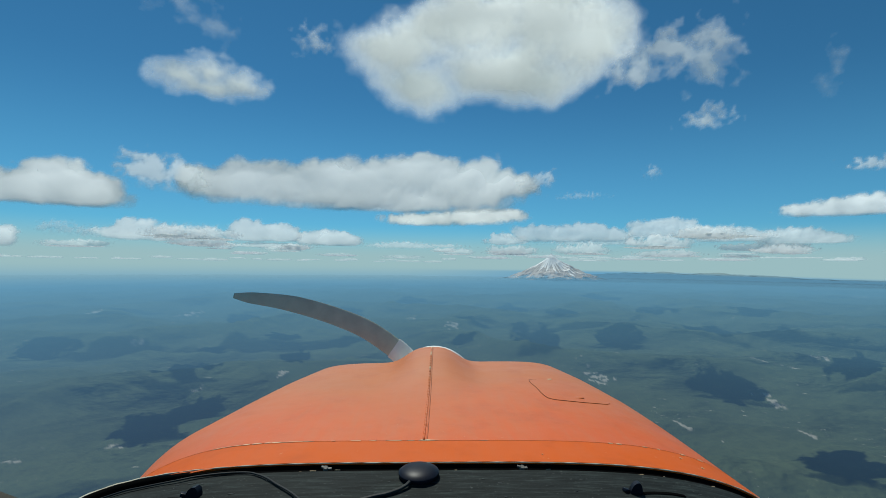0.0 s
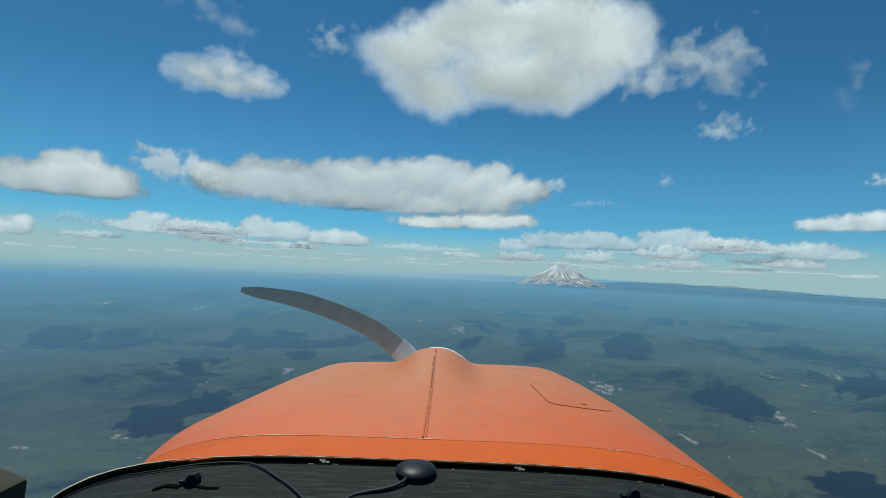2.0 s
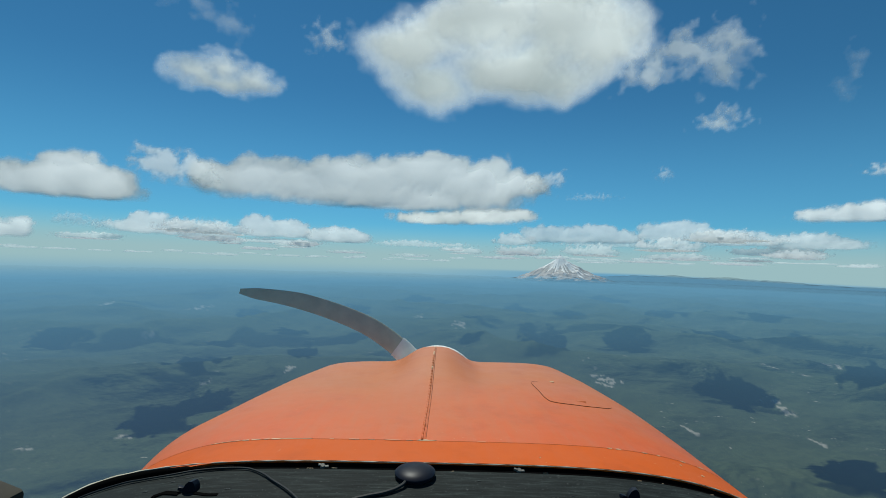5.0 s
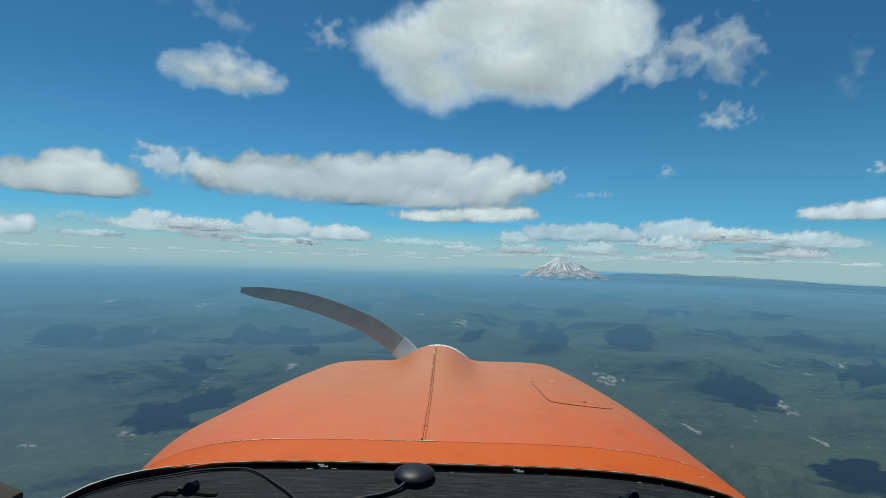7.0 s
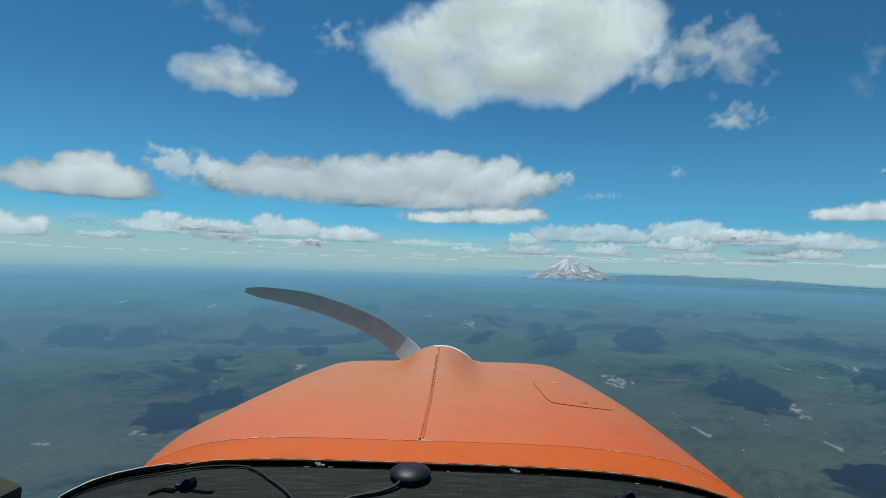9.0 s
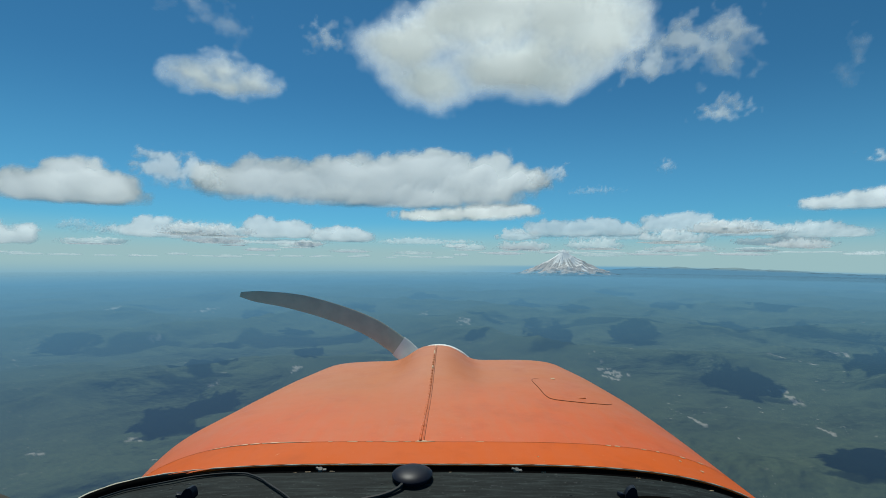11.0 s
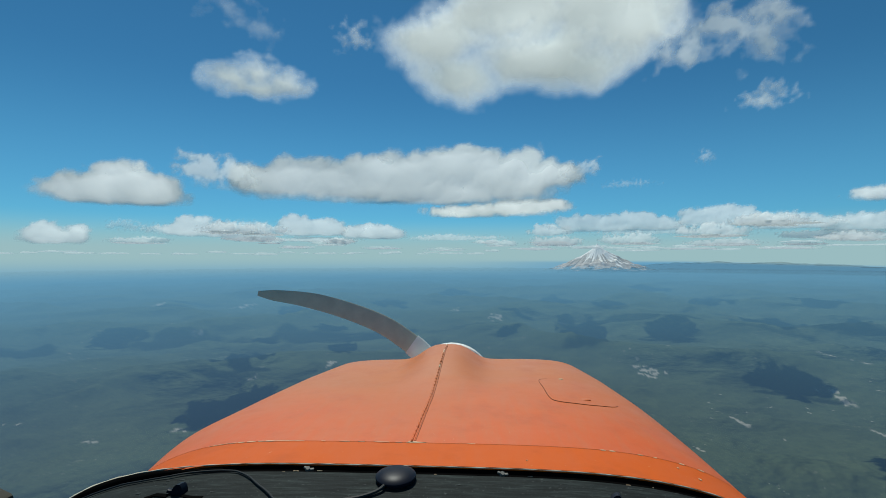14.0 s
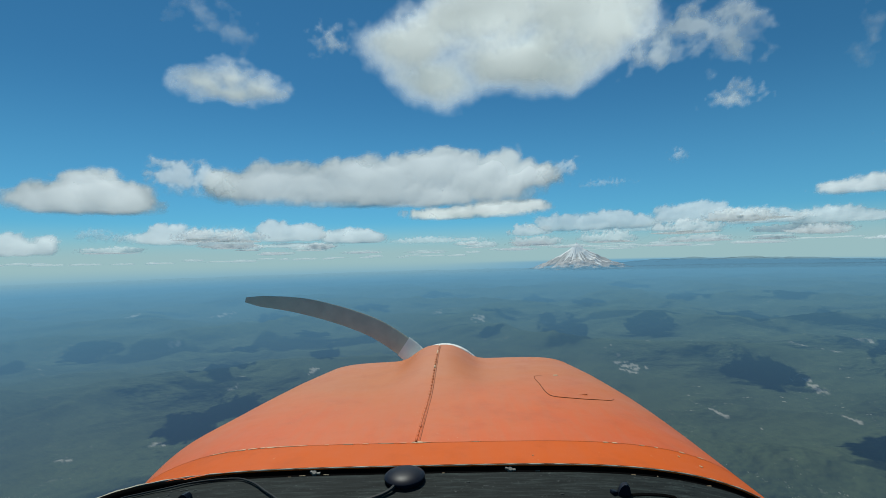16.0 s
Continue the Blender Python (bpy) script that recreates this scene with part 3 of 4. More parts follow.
cloud(11.6, 10.3, 3.0, 1.9, 39, [(0, 0, 0.7, 0.6), (-0.4, -0.4, 0.6, 0.5)], 0.5, far=218)
cloud(16.6, 8.3, 3.0, 0.7, 41, [(0, 0, 1.0, 0.7)], 0.78, far=205)
cloud(24.4, 10.6, 1.2, 1.0, 43, [(0, 0, 0.8, 0.8)], 0.72, far=138)
cloud(43.2, 9.6, 2.4, 1.0, 44, [(0, 0, 0.9, 0.7)], 0.5, far=150)
# the row behind
cloud(-45.4, 2.3, 2.6, 1.3, 51, fray=0.6, crisp=1.3, far=820, lean=2.6)
cloud(-34.0, 3.3, 4.4, 1.35, 53, fray=0.7, far=820, lean=2.6)
cloud(-39.2, 3.2, 2.2, 0.8, 54, wispy=0.6, far=820, lean=1.2)
cloud(-27.4, 3.5, 2.2, 0.9, 55, wispy=0.4, far=820, lean=2.6)
cloud(-21.6, 3.7, 4.3, 1.5, 56, fray=0.65, crisp=1.3, far=820, lean=2.6)
cloud(-14.2, 3.1, 3.7, 1.1, 57, fray=0.65, crisp=1.3, far=820, lean=2.6)
cloud(-22.3, 2.1, 6.9, 0.35, 58, wispy=0.25, far=820, lean=2.6)
cloud(-3.4, 2.4, 6.8, 0.5, 60, wispy=0.42, far=820, lean=2.6)
cloud(7.6, 3.2, 2.8, 0.8, 61, crisp=1.2, far=950, lean=1.7, translucent=0.28)
cloud(15.2, 4.0, 6.8, 1.4, 62, fray=0.75, far=950, lean=1.7, translucent=0.28)
cloud(25.8, 4.3, 4.0, 1.35, 63, fray=0.7, far=950, lean=1.7, translucent=0.28)
cloud(32.2, 3.6, 3.6, 1.05, 64, fray=0.8, far=950, lean=1.7, translucent=0.28)
cloud(37.6, 3.2, 4.2, 1.0, 65, fray=0.8, far=950, lean=1.7, translucent=0.28)
cloud(34.6, 2.2, 3.6, 0.5, 67, crisp=1.2, far=950, lean=1.7, translucent=0.28)
cloud(41.0, 5.9, 5.2, 1.15, 68, far=620, fray=0.6)
cloud(20.0, 2.9, 10.0, 0.5, 69, wispy=0.4, far=950, lean=1.7, translucent=0.28)
# broad flat ones, whose shadows lie on the woods
cloud_over(-31.6, 18.2, 15.3, 3.4, 81)
cloud_over(-27.2, 16.6, 14.6, 2.6, 82)
cloud_over(-28.4, 12.8, 10.6, 2.9, 83)
cloud_over(31.2, 13.5, 10.6, 3.3, 84, 0.9, 1)
cloud_over(40.6, 19.2, 16.4, 3.6, 85)
cloud_over(11.5, 9.7, 7.3, 3.2, 97, 0.7)
cloud_over(20.6, 9.2, 6.5, 3.1, 87, 0.8)
cloud_over(-40.2, 9.1, 7.2, 2.4, 88, 0.45, 1)
cloud_over(-18.8, 9.0, 8.1, 2.0, 89, 0.45)
cloud_over(-17.2, 11.4, 10.0, 1.8, 90, 0.5)
cloud_over(41.6, 10.4, 8.0, 2.2, 91, 0.6)
cloud_over(-26.0, 9.9, 9.2, 1.5, 92, 0.45)
cloud_over(3.6, 6.9, 6.2, 1.8, 93, 0.5)
cloud_over(30.0, 7.2, 6.2, 3.0, 94, 0.5)
for k, (az, low, high, half) in enumerate(((-12, 6.0, 5.2, 2.2), (8, 5.4, 4.6, 2.4), (14.5, 5.9, 4.9, 2.0), (25, 5.3, 4.4, 2.6), (-23, 6.6, 5.7, 1.8), (34, 4.9, 4.1, 2.2), (-4, 4.7, 4.0, 2.0), (19, 3.9, 3.4, 2.4), (2.5, 9.6, 8.6, 1.6), (36.5, 6.6, 5.8, 1.8))):
    cloud_over(az, low, high, half, 200 + k, 0.25)
# the last small ones on the horizon
far_clouds = random.Random(9)
for k in range(46):
    az = -52 + 2.3 * k + far_clouds.uniform(-1, 1)
    lift = float(smooth(-6, 14, np.array(az)))
    cloud(az, far_clouds.uniform(0.35, 0.6) + lift * far_clouds.uniform(0.3, 1.2), far_clouds.uniform(0.5, 1.7), far_clouds.uniform(0.09, 0.2), 100 + k, wispy=0.1, cell=0.1, far=far_clouds.uniform(1700, 3000))

# ---- the aeroplane ----
PLANE = Matrix.Translation(EYE) @ REST @ pose(0, 0, 0, -90, 0, 0)
plane = new("airplane")
plane.matrix_world = PLANE
plane.empty_display_size = 0.3
tagged(plane, "small airplane with a faded orange engine cowling and dark glareshield", "airplane")

STATION = (0.75, 1.0, 1.25, 1.5, 1.72)
HALF_WIDE = (0.662, 0.618, 0.574, 0.527, 0.479)
CREST = (-0.3428, -0.3575, -0.3754, -0.3964, -0.4186)
ARCH = (0.391, 0.348, 0.306, 0.264, 0.2235)


def skin(y, t, tuck=True):
    """The cowling's upper skin at the distance y ahead; t runs from -1 at its left flank to 1 at its right."""
    w, top, b = np.interp(y, STATION, HALF_WIDE), np.interp(y, STATION, CREST), np.interp(y, STATION, ARCH)
    n, c = np.interp(y, (0.75, 1.72), (3.86, 6.33)), np.interp(y, (0.75, 1.72), (-0.041, 0.002))
    shrink = 1 - 0.5 * np.clip((y - 1.72) / 0.07, 0, 1) ** 2.5
    if tuck and t < 0:
        w *= 1 - 0.13 * (1 - smooth(0.72, 1.06, y)) * smooth(0.3, 0.8, -t)
    x = c + w * t * (0.5 + 0.5 * shrink)
    z = top - b + b * (1 - abs(t) ** n) ** (1 / n) * shrink
    z += 0.058 * smooth(1.12, 1.66, y) * math.exp(-abs((x + 0.019) / 0.104) ** 3.2) * shrink
    z -= 0.016 * (x - c) * (1 - smooth(0.8, 1.25, y))
    return Vector((x, y, z))


def seam_t(y):
    x = np.interp(y, (0.84, 1.68), (-0.043, -0.019))
    return float((x - np.interp(y, (0.75, 1.72), (-0.041, 0.002))) / np.interp(y, STATION, HALF_WIDE))


def skin_patch(y0, y1, side, rows, cols=44, drop=0.25, gap=0.0004, end=None):
    """A half of the skin from y0 to y1, with a folded edge of some thickness."""
    bm = bmesh.new()
    outer, inner = [], []
    ys = np.linspace(y0, y1, rows) if end is None else np.concatenate([np.linspace(y0, 1.72, rows), end])
    for y in ys:
        s0 = seam_t(y)
        ts = [s0 + (side - s0) * (1 - (1 - k / cols) ** 2.2) for k in range(cols + 1)]
        line = [skin(y, t) for t in ts]
        line[0].x += side * gap
        line += [line[-1] - Vector((0, 0, drop * k / 3)) for k in (1, 2, 3)]
        middle = Vector((0, y, -0.75))
        outer.append([bm.verts.new(p) for p in line])
        inner.append([bm.verts.new(p + (middle - p).normalized() * 0.004) for p in line])
    for a, b, flip in ((outer, outer[1:], False), (inner, inner[1:], True)):
        for q, r in zip(a, b):
            for k in range(len(q) - 1):
                f = (q[k], q[k + 1], r[k + 1], r[k])
                bm.faces.new(f[::-1] if flip else f)
    for q, r in ((outer[0], inner[0]), (outer[-1], inner[-1])):
        for k in range(len(q) - 1):
            bm.faces.new((q[k], q[k + 1], r[k + 1], r[k]))
    for k in (0, -1):
        for i in range(len(outer) - 1):
            bm.faces.new((outer[i][k], outer[i + 1][k], inner[i + 1][k], inner[i][k]))
    return bm


for side in (-1, 1):
    part("cowling_panel", skin_patch(0.8397, 1.72, side, 46, end=(1.735, 1.75, 1.765, 1.78)), ORANGE, plane, "faded orange painted engine cowling half")


def deck_strip():
    bm = bmesh.new()
    rows, low = [], []
    for y in np.linspace(0.745, 0.8395, 8):
        ts = [side * (1 - (1 - k / 44) ** 2.2) for side, ks in ((-1, range(44, 0, -1)), (1, range(0, 45))) for k in ks]
        line = [skin(y, t) for t in ts]
        line = [line[0] - Vector((0, 0, 0.25))] + line + [line[-1] - Vector((0, 0, 0.25))]
        rows.append([bm.verts.new(p) for p in line])
        low.append([bm.verts.new(p - Vector((0, 0, 0.004))) for p in line])
    for a, b in zip(rows + low, rows[1:] + [None] + low[1:] + [None]):
        if b:
            for k in range(len(a) - 1):
                bm.faces.new((a[k], a[k + 1], b[k + 1], b[k]))
    for i in (0, -1):
        for k in range(len(rows[0]) - 1):
            bm.faces.new((rows[i][k], rows[i][k + 1], low[i][k + 1], low[i][k]))
    return bm


part("cowl_deck", deck_strip(), FRESH_ORANGE, plane, "bright orange deck strip before the windscreen")


def strip(y_of, t0, t1, width, lift, n=60, along="t"):
    """A raised strip on the skin: across it (along t) or lengthwise (along y)."""
    bm = bmesh.new()
    rows = []
    for k in range(n + 1):
        f = k / n
        if along == "t":
            t = t0 + (t1 - t0) * f
            e = [skin(y_of - width / 2, t), skin(y_of + width / 2, t)]
        else:
            y = t0 + (t1 - t0) * f
            w = np.interp(y, STATION, HALF_WIDE)
            e = [skin(y, seam_t(y) - width / 2 / w), skin(y, seam_t(y) + width / 2 / w)]
        up = Vector((0, 0, lift))
        rows.append([bm.verts.new(p) for p in (e[0] - up, e[0] + up, e[1] + up, e[1] - up)])
    for q, r in zip(rows, rows[1:]):
        for k in range(4):
            bm.faces.new((q[k], q[(k + 1) % 4], r[(k + 1) % 4], r[k]))
    bm.faces.new(rows[0]), bm.faces.new(rows[-1])
    return bm


part("seam_gap", strip(0.841, -0.985, 0.985, 0.0011, 0.0002, 90), DULL_ORANGE, plane, "dull joint across the cowling")
PIANO_HINGE = part("hinge", strip(0, 0.845, 1.665, 0.009, 0.0012, 60, "y"), ORANGE, plane, "orange lengthwise piano hinge, chipped")


def chips(spots):
    """Bare chips along the joints: the place on the skin and a half size."""
    for y, t, lx, ly in spots:
        bm = bmesh.new()
        rng = random.Random(int(y * 1000 + t * 100))
        rim = []
        for k in range(9):
            a, r = k * math.tau / 9, rng.uniform(0.6, 1.1)
            w = np.interp(y, STATION, HALF_WIDE)
            rim.append(bm.verts.new(skin(y + ly * r * math.sin(a), t + lx * r * math.cos(a) / w) + Vector((0, 0, 0.0009))))
        bm.faces.new(rim)
        low = [bm.verts.new(v.co - Vector((0, 0, 0.0015))) for v in rim]
        for k in range(9):
            bm.faces.new((rim[k], rim[(k + 1) % 9], low[(k + 1) % 9], low[k]))
        part("paint_chip", bm, CHIPPED, plane, "bare chip in the orange paint", soft=False)


chips([(0.8402, -0.33, 0.0133, 0.0009), (0.8402, -0.20, 0.0131, 0.0014), (0.8402, -0.15, 0.0072, 0.0009), (0.8402, -0.42, 0.0140, 0.0024), (0.8402, 0.62, 0.0050, 0.0024), (0.8402, 0.66, 0.0040, 0.0024), (0.815, 0.70, 0.002, 0.003),
       (0.8402, -0.55, 0.0113, 0.0009), (0.8402, -0.52, 0.0090, 0.0024), (0.8402, -0.485, 0.0120, 0.0024), (0.8402, -0.45, 0.0080, 0.0024),
       (0.8402, -0.09, 0.0166, 0.0012), (0.8402, -0.045, 0.0074, 0.0009), (0.8402, -0.005, 0.0125, 0.0014), (0.8402, 0.16, 0.0085, 0.0009),
       (0.8402, 0.52, 0.0060, 0.0024), (0.8402, 0.545, 0.0060, 0.0024), (0.8402, 0.73, 0.0060, 0.0024), (0.8402, 0.78, 0.0060, 0.0024), (0.8402, -0.26, 0.0044, 0.0012), 
       (0.8402, -0.60, 0.0282, 0.0009), (0.8402, -0.38, 0.0276, 0.0012),
       (0.79, 0.735, 0.003, 0.003), (0.775, 0.30, 0.0016, 0.0012), (0.843, -0.004, 0.010, 0.0032), (0.8415, 0.014, 0.012, 0.0016)])


def hinge_pieces():
    rng = random.Random(5)
    for k in range(34):
        y = 0.855 + 0.81 * (k / 33)
        bm = bmesh.new()
        c = skin(y, seam_t(y)) + Vector((0, 0, 0.0012))
        tube(bm, [c + Vector((0, -0.0117, 0)), c + Vector((0, 0.0117, 0.0))], 0.0029 - 0.0008 * rng.random(), 8)
        part("knuckle", bm, CHIPPED if rng.random() < 0.1 else ORANGE, PIANO_HINGE)
    bm = bmesh.new()
    tube(bm, [skin(y, seam_t(y) + 0.0105) + Vector((0, 0, 0.0002)) for y in np.linspace(0.85, 1.665, 40)], 0.00045, 6)
    part("pin_gap", bm, RUST, PIANO_HINGE, "dark line beside the hinge")


RUST = plain_material("rusty_gap", (0.10, 0.035, 0.015), (0.05, 0.02, 0.012), 0.8, gloss=0.1)
hinge_pieces()


def oil_door():
    """The rounded flap for the oil filler, with its dark outline and pale latch."""
    def on(y, x, up=0.0):
        c, w = np.interp(y, (0.75, 1.72), (-0.041, 0.002)), np.interp(y, STATION, HALF_WIDE)
        return skin(y, (x - c) / w) + Vector((0, 0, up))
    corners = [(1.366, 0.30), (1.348, 0.262), (1.245, 0.259), (1.160, 0.259), (1.126, 0.271), (1.112, 0.316), (1.110, 0.361), (1.128, 0.412), (1.20, 0.425), (1.30, 0.42), (1.37, 0.40), (1.385, 0.35)]
    loop = curve_points([(y, x, 0) for y, x in corners] + [(*corners[0], 0)], 6)
    bm = bmesh.new()
    rim = [bm.verts.new(on(p[0], p[1], 0.0006)) for p in loop[:-1]]
    cy, cx = sum(p[0] for p in loop) / len(loop), sum(p[1] for p in loop) / len(loop)
    ring = rim
    for f in (0.7, 0.4, 0.15):
        inner = [bm.verts.new(on(cy + (p[0] - cy) * f, cx + (p[1] - cx) * f, 0.0008)) for p in loop[:-1]]
        for k in range(len(ring)):
            bm.faces.new((ring[k], ring[(k + 1) % len(ring)], inner[(k + 1) % len(ring)], inner[k]))
        ring = inner
    bm.faces.new(ring)
    low = [bm.verts.new(v.co - Vector((0, 0, 0.003))) for v in rim]
    for k in range(len(rim)):
        bm.faces.new((rim[k], rim[(k + 1) % len(rim)], low[(k + 1) % len(rim)], low[k]))
    door = part("oil_door", bm, ORANGE, plane, "orange oil filler flap")
    bm = bmesh.new()
    line = loop[2:44]
    tube(bm, [on(p[0], p[1], 0.0005) for p in line], [0.0003 + 0.0006 * math.sin(math.pi * k / (len(line) - 1)) ** 0.5 for k in range(len(line))], 6)
    part("door_gap", bm, RUST, door, "dark outline of the flap")
    for y, x, lx in ((1.364, 0.326, 0.006), (1.150, 0.345, 0.011)):
        bm = bmesh.new()
        box(bm, on(y, x, 0.0012), (lx * 2, 0.010, 0.002), bevel=0.0008)
        part("latch", bm, CHIPPED if y > 1.3 else ORANGE, door, "worn latch")


oil_door()


def lower_body():
    """The cowling's underside, back to the firewall."""
    bm = bmesh.new()
    rows = []
    for y in np.linspace(0.745, 1.75, 16):
        w, top, b = np.interp(y, STATION, HALF_WIDE), np.interp(y, STATION, CREST), np.interp(y, STATION, ARCH)
        c, shut = np.interp(y, (0.75, 1.72), (-0.041, 0.002)), 1 - 0.12 * smooth(1.6, 1.75, y)
        rows.append([bm.verts.new((c + w * shut * math.copysign(abs(math.cos(a)) ** 0.6, math.cos(a)), y, top - b - 0.24 - 0.34 * shut * abs(math.sin(a)) ** 0.6)) for a in np.linspace(0, math.pi, 25)])
    for q, r in zip(rows, rows[1:]):
        for k in range(24):
            bm.faces.new((q[k], q[k + 1], r[k + 1], r[k]))
    for row in (rows[0], rows[-1]):
        bm.faces.new(row)
    part("lower_cowling", bm, ORANGE, plane)
    bm = bmesh.new()
    box(bm, (-0.01, 1.735, -0.66), (0.80, 0.02, 0.36), bevel=0.008)
    part("nose_bulkhead", bm, ORANGE, plane)


lower_body()

# ---- propeller ----
HUB = Vector((-0.01, 1.86, -0.545))


def propeller():
    bm = bmesh.new()
    prof = [(1.782, 0.0), (1.782, 0.165), (1.786, 0.1685), (1.80, 0.1690), (1.86, 0.160), (1.95, 0.13), (2.03, 0.085), (2.09, 0.035), (2.105, 0.0)]
    rings = [[bm.verts.new((HUB.x + r * math.cos(k * math.tau / 40), y, HUB.z + r * math.sin(k * math.tau / 40))) for k in range(40)] for y, r in prof[1:-1]]
    for q, r in zip(rings, rings[1:]):
        for k in range(40):
            bm.faces.new((q[k], q[(k + 1) % 40], r[(k + 1) % 40], r[k]))
    bm.faces.new(rings[0]), bm.faces.new(rings[-1])
    spinner = part("propeller", bm, WHITE_TRIM, plane, "two-bladed propeller at rest, white spinner")
    # blade line bent to fit the camera's view; such blades are straight
    line = curve_points([(0, 0), (-0.080, 0.078), (-0.160, 0.155), (-0.305, 0.248), (-0.545, 0.330), (-0.790, 0.368)], 10)
    chord = np.interp(np.linspace(0, 1, len(line)), (0, 0.12, 0.3, 0.55, 0.8, 0.95, 1), (0.075, 0.078, 0.074, 0.066, 0.054, 0.036, 0.016))
    for flip in (1, -1):
        for name, k0, k1, mat, grow, label in (("cuff", 6, 20, CUFF, 1.10, "pale grey blade cuff"), ("blade", 17, len(line) - 1, BLADE, 1.0, "dark matt grey blade, curved to fit the camera's view")):
            bm = bmesh.new()
            rows = []
            for k in range(k0, k1 + 1):
                p = line[k]
                way = (line[min(k + 1, len(line) - 1)] - line[max(k - 1, 0)]).normalized()
                side = Vector((-way.y, way.x))
                twist = radians(np.interp(k / len(line), (0, 1), (52, 16)))
                c, th = chord[k] * grow / 2, chord[k] * grow * np.interp(k / len(line), (0, 0.3, 1), (0.30, 0.13, 0.07)) / 2
                ring = []
                for a in np.linspace(0, math.tau, 14, endpoint=False):
                    u, v = c * math.cos(a) * 1.25, th * math.sin(a) * (1.2 if math.sin(a) > 0 else 0.6)
                    across, deep = u * math.cos(twist) - v * math.sin(twist), u * math.sin(twist) + v * math.cos(twist)
                    q = p + side * across
                    ring.append(bm.verts.new((HUB.x + flip * q.x, HUB.y - deep * 0.8, HUB.z + flip * q.y)))
                rows.append(ring)
            for q, r in zip(rows, rows[1:]):
                for k in range(14):
                    bm.faces.new((q[k], q[(k + 1) % 14], r[(k + 1) % 14], r[k]))
            bm.faces.new(rows[0]), bm.faces.new(rows[-1])
            part(name, bm, mat, spinner, label)
    return spinner


propeller()

# ---- glareshield and what lies on it ----
def deck_edge(t):
    """The rear edge of the deck, below the windscreen."""
    return skin(0.745, max(-0.985, min(0.985, t)), False)


def shelf(x, y, up=0.0):
    """A point on the glareshield."""
    t = (x / 0.99 + 0.041) / 0.662
    return Vector((x, y, deck_edge(t).z - 0.0042 - 0.03 * max(0.0, 0.69 - y) + up))


def ribbon(bm, points, wide, high):
    """A flat band along the points."""
    rows = []
    for p in points:
        rows.append([bm.verts.new(p + Vector(o)) for o in ((0, -wide, 0), (0, -wide, high), (0, wide, high), (0, wide, 0))])
    for q, r in zip(rows, rows[1:]):
        for k in range(4):
            bm.faces.new((q[k], q[(k + 1) % 4], r[(k + 1) % 4], r[k]))
    bm.faces.new(rows[0]), bm.faces.new(rows[-1])
    return bm


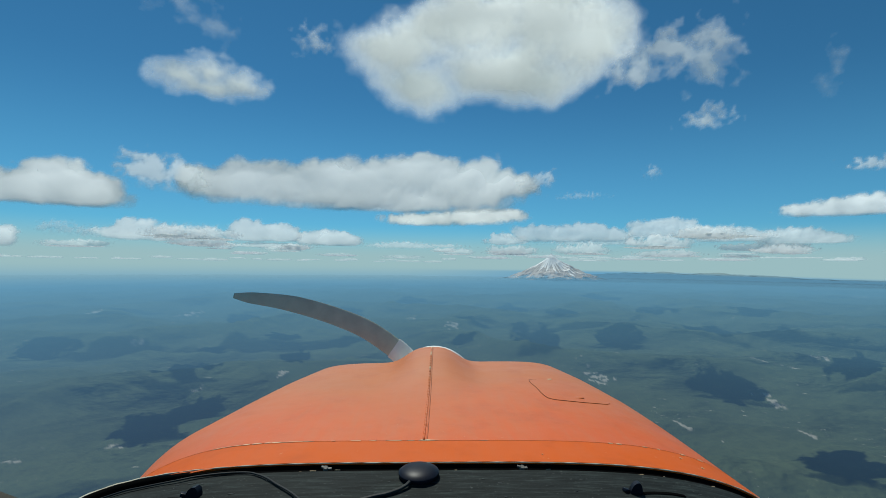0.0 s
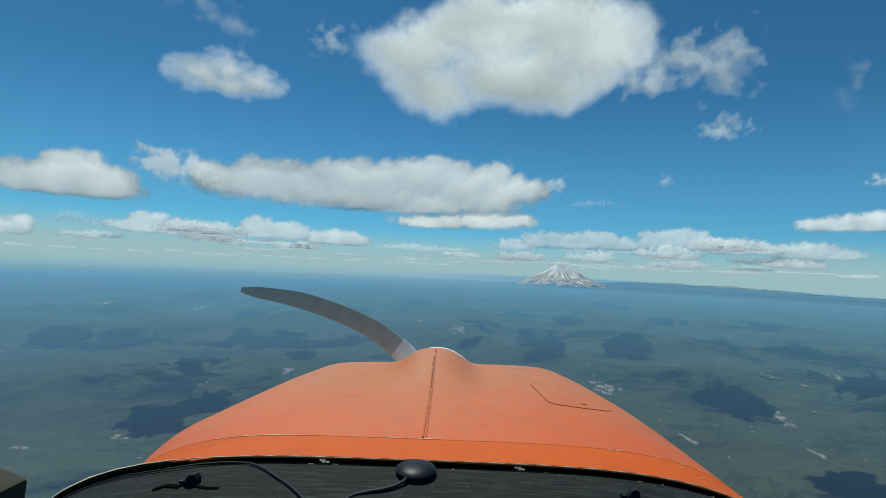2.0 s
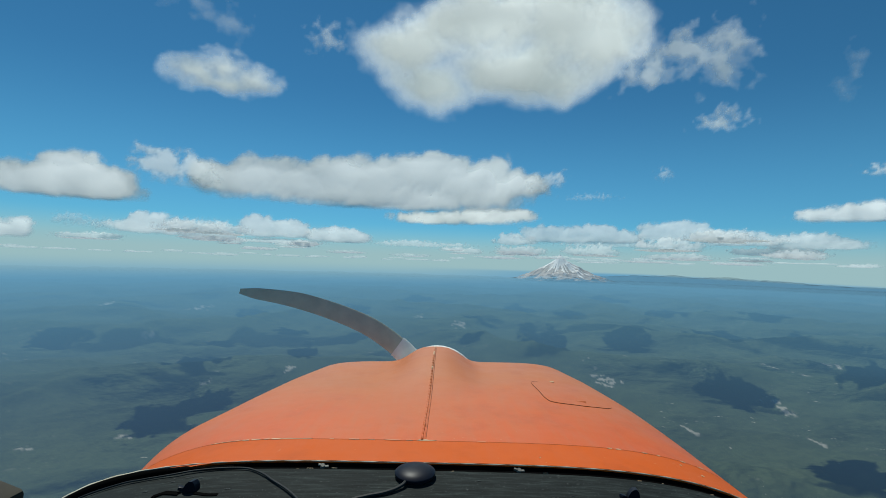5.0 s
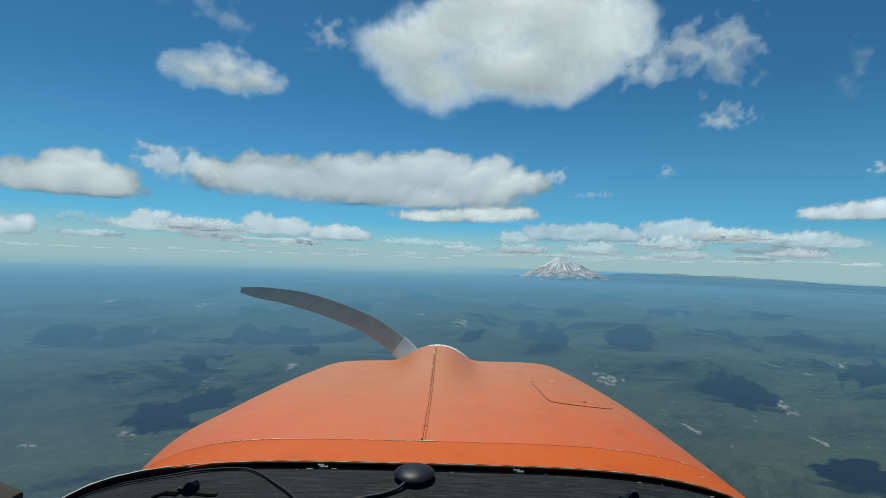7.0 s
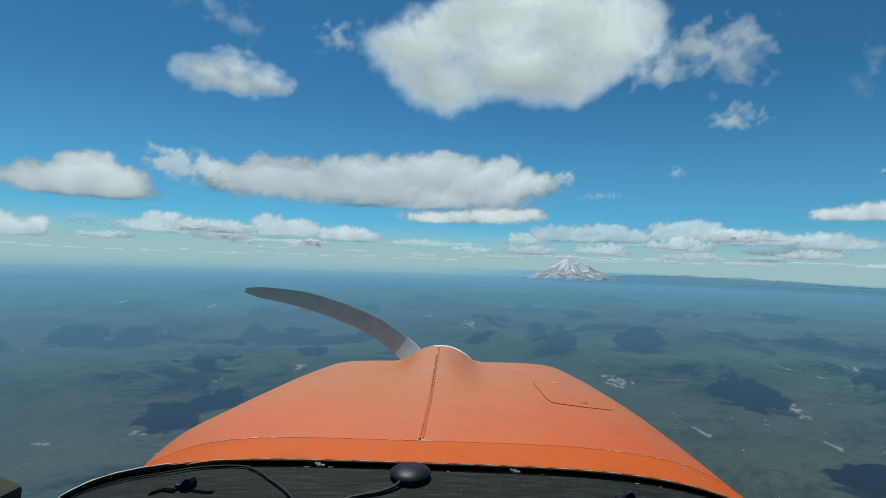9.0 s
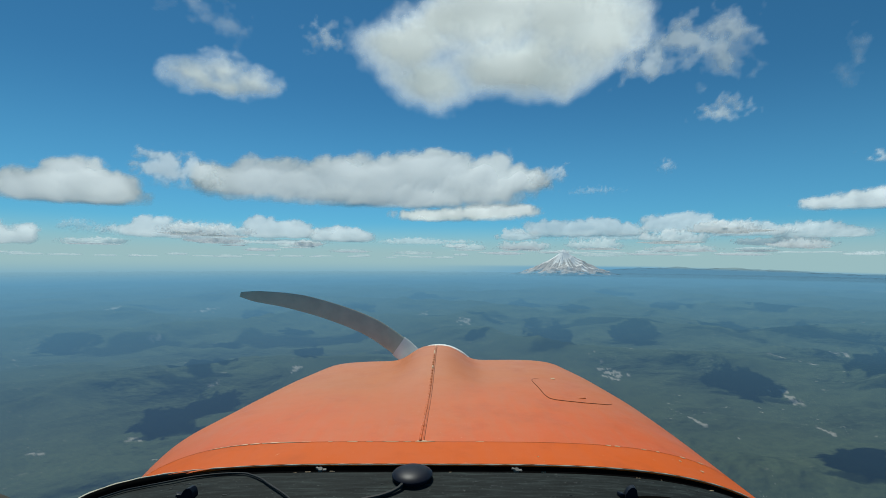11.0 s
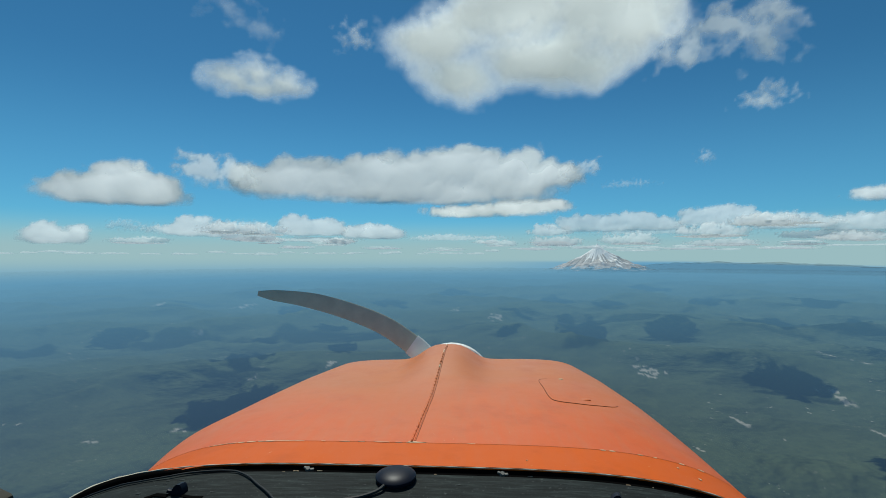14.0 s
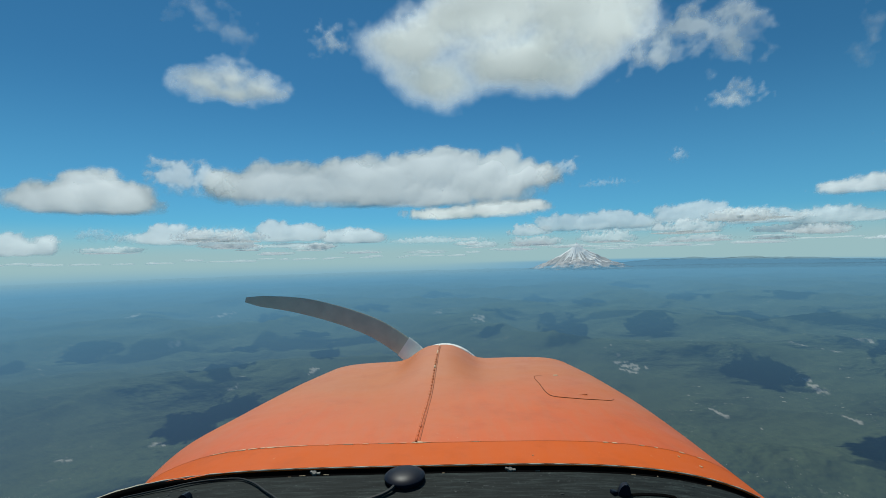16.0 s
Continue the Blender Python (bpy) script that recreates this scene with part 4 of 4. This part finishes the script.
def glareshield():
    bm = bmesh.new()
    rows = []
    xs = np.linspace(-0.66, 0.60, 64)
    for x in xs:
        line = [shelf(x, 0.727, -0.05), shelf(x, 0.727, -0.0022), shelf(x, 0.7245, 0.0)] + [shelf(x, y, 0.0006 * math.sin(40 * x + 90 * y)) for y in np.linspace(0.715, 0.46, 9)]
        line += [shelf(x, 0.44, -0.012), shelf(x, 0.43, -0.14)]
        rows.append([bm.verts.new(p) for p in line])
    for q, r in zip(rows, rows[1:]):
        for k in range(len(q) - 1):
            bm.faces.new((q[k], q[k + 1], r[k + 1], r[k]))
    shield = part("glareshield", bm, DASH, plane, "dark scratched vinyl glareshield")
    # a black strip put in for the dark of the gap before the deck
    bm = bmesh.new()
    rows = []
    for k in range(81):
        e = deck_edge(-0.985 + 1.97 * k / 80)
        rows.append([bm.verts.new(e + Vector(o)) for o in ((0, 0.004, -0.0045), (0, -0.008, -0.010), (0, -0.019, -0.0095), (0, -0.019, -0.04), (0, 0.004, -0.04))])
    for q, r in zip(rows, rows[1:]):
        for k in range(5):
            bm.faces.new((q[k], q[(k + 1) % 5], r[(k + 1) % 5], r[k]))
    part("gap_dark", bm, BLACK_GAP, plane, "black strip for the dark gap before the deck")
    # black tube added for the dark void under the trim's left end
    bm = bmesh.new()
    ts = np.linspace(-0.985, -0.45, 40)
    tube(bm, [deck_edge(t) + Vector((0.004, -0.013, -0.0035)) for t in ts], [0.0025 + 0.0062 * math.sin(math.pi * min(1.0, (k + 3) / 36)) ** 0.7 if k < 33 else 0.0025 for k in range(40)], 10)
    part("corner_dark", bm, BLACK_GAP, plane, "black filler for the dark windscreen corner")
    # pale trim that holds the windscreen's foot
    bm = bmesh.new()
    tube(bm, [deck_edge(-0.985 + 1.96 * k / 120) + Vector((0, -0.003, 0.0)) for k in range(121)], [0.0044 - 0.0037 * float(smooth(0.05, 0.24, k / 120)) + 0.0005 * math.sin(k * 1.7) for k in range(121)], 8)
    part("windscreen_trim", bm, CREAM_TRIM, plane, "chipped cream windscreen trim")
    rng = random.Random(3)
    # crumbs of old sealant along the gap
    for k in range(14):
        t = rng.uniform(-0.62, 0.75)
        e = deck_edge(t) + Vector((0, -rng.uniform(0.008, 0.016), -0.0085))
        bm = bmesh.new()
        box(bm, e, (rng.uniform(0.001, 0.010), 0.0012, 0.0010), (0, 0, rng.uniform(-12, 12)), 0.0004)
        part("sealant_crumb", bm, CHIPPED, plane)
    for x, y in ((-0.196, 0.733), (0.114, 0.732)):
        p = shelf(x, 0.72, 0.0)
        bm = bmesh.new()
        bmesh.ops.create_cone(bm, cap_ends=True, segments=8, radius1=0.0042, radius2=0.0034, depth=0.005, matrix=pose(x, y, p.z + 0.0005, 25, 8, 0))
        box(bm, (x + 0.006, y + 0.002, p.z - 0.001), (0.006, 0.004, 0.0025), (15, 0, 8), 0.0007)
        box(bm, (x - 0.005, y + 0.003, p.z + 0.001), (0.005, 0.004, 0.003), (5, 10, -20), 0.0007)
        part("bolt", bm, STEEL, plane, "corroded steel bolt")
    for x in (-0.368, 0.266):
        p = shelf(x, 0.664)
        bm = bmesh.new()
        arch = [(-0.0085, 0.0), (-0.0080, 0.006), (-0.0055, 0.012), (-0.0015, 0.0155), (0.003, 0.0155), (0.0065, 0.012), (0.0085, 0.006), (0.0095, 0.0)]
        near = [bm.verts.new(p + Vector((u + 0.15 * v, -0.003, v))) for u, v in arch]
        back = [bm.verts.new(p + Vector((u + 0.15 * v + 0.002, 0.008, v * 0.92))) for u, v in arch]
        for q in range(len(arch) - 1):
            bm.faces.new((near[q], near[q + 1], back[q + 1], back[q]))
        bm.faces.new(near), bm.faces.new(back[::-1])
        box(bm, p + Vector((-0.012, 0.003, 0.003)), (0.010, 0.008, 0.005), (0, 20, 20), 0.0012)
        part("clip", bm, PUCK, shield, "black plastic clip with a rounded top")
        # black ribbons laid on the vinyl for the darkness inside the slits
        slot = [(0.012, 0.0), (0.034, 0.004), (0.058, 0.006), (0.076, 0.004)] if x > 0 else [(0.010, -0.006), (0.03, -0.012), (0.046, -0.013)]
        bm = bmesh.new()
        ribbon(bm, [shelf(x + q.x, 0.664 + q.y, 0.0005) for q in curve_points([(u, v, 0) for u, v in slot], 6)], 0.0030, 0.0008)
        part("slot", bm, BLACK_GAP, shield, "dark slit in the vinyl")
        if x < 0:
            bm = bmesh.new()
            ribbon(bm, [shelf(x + u, 0.661 + v, 0.0005) for u, v in ((-0.048, -0.004), (-0.035, 0.004), (-0.022, 0.001), (-0.012, -0.002))], 0.0042, 0.0008)
            part("slot", bm, BLACK_GAP, shield, "torn dark slit in the vinyl")
    # pale scuffs
    for k in range(20):
        x, y = rng.uniform(-0.45, 0.42), rng.uniform(0.645, 0.715)
        bm = bmesh.new()
        ribbon(bm, [shelf(x + d, y + 0.1 * d, 0.0003) for d in np.linspace(0, rng.uniform(0.002, 0.012), 3)], 0.0004, 0.0005)
        part("scuff", bm, SCUFF, shield, "pale scuff")
    return shield


SCUFF = plain_material("scuffed_vinyl", (0.060, 0.066, 0.066), (0.04, 0.045, 0.045), 0.8)
glareshield()


def puck_antenna():
    root = new("gps_antenna")
    root.matrix_world = PLANE @ Matrix.Translation(shelf(-0.0495, 0.706))
    bm = bmesh.new()
    prof = [(0.0, 0.0), (0.0285, 0.0), (0.0300, 0.0008), (0.0308, 0.0022), (0.0308, 0.0050), (0.0298, 0.0060), (0.024, 0.0092), (0.014, 0.0114), (0.004, 0.0122)]
    rings = [[bm.verts.new((r * math.cos(k * math.tau / 40), r * math.sin(k * math.tau / 40), z + 0.0025)) for k in range(40)] for r, z in prof[1:]]
    for q, r in zip(rings, rings[1:]):
        for k in range(40):
            bm.faces.new((q[k], q[(k + 1) % 40], r[(k + 1) % 40], r[k]))
    bm.faces.new(rings[0]), bm.faces.new(rings[-1])
    part("dome", bm, PUCK, root, "glossy black dome")
    bm = bmesh.new()
    bmesh.ops.create_cone(bm, cap_ends=True, segments=20, radius1=0.026, radius2=0.026, depth=0.005, matrix=pose(0, 0, 0.002))
    part("foot", bm, PUCK, root)
    bm = bmesh.new()
    tube(bm, curve_points([(-0.013, -0.029, 0.006), (-0.018, -0.036, 0.0045), (-0.028, -0.044, 0.003), (-0.045, -0.053, 0.002), (-0.066, -0.06, 0.0015), (-0.09, -0.075, 0.0), (-0.12, -0.14, -0.002)], 8), 0.0026, 8)
    part("lead", bm, CABLE, root, "black antenna lead")
    return tagged(root, "black round antenna puck on the glareshield", "antenna")


puck_antenna()


def loose_cable():
    bm = bmesh.new()
    pts = [shelf(x, y, 0.003) for x, y in ((-0.60, 0.66), (-0.56, 0.705), (-0.50, 0.713), (-0.464, 0.713), (-0.42, 0.716), (-0.39, 0.722), (-0.35, 0.7245), (-0.314, 0.722), (-0.295, 0.714), (-0.275, 0.70), (-0.257, 0.683), (-0.22, 0.65), (-0.18, 0.60), (-0.15, 0.55))]
    tube(bm, curve_points(pts, 8), 0.0015, 8)
    root = new("cable")
    root.matrix_world = PLANE
    part("jacket", bm, CABLE, root)
    return tagged(root, "thin black cable lying along the glareshield", "cable")


loose_cable()


def cloth_pouch():
    root = new("pouch")
    root.matrix_world = PLANE @ pose(-0.527, 0.52, -0.300, 4, 12, -12)
    bm = bmesh.new()
    box(bm, (0, 0, 0), (0.07, 0.05, 0.055), bevel=0.006)
    part("body", bm, OLIVE, root)
    return tagged(root, "olive brown cloth pouch in the window corner", "pouch")


cloth_pouch()
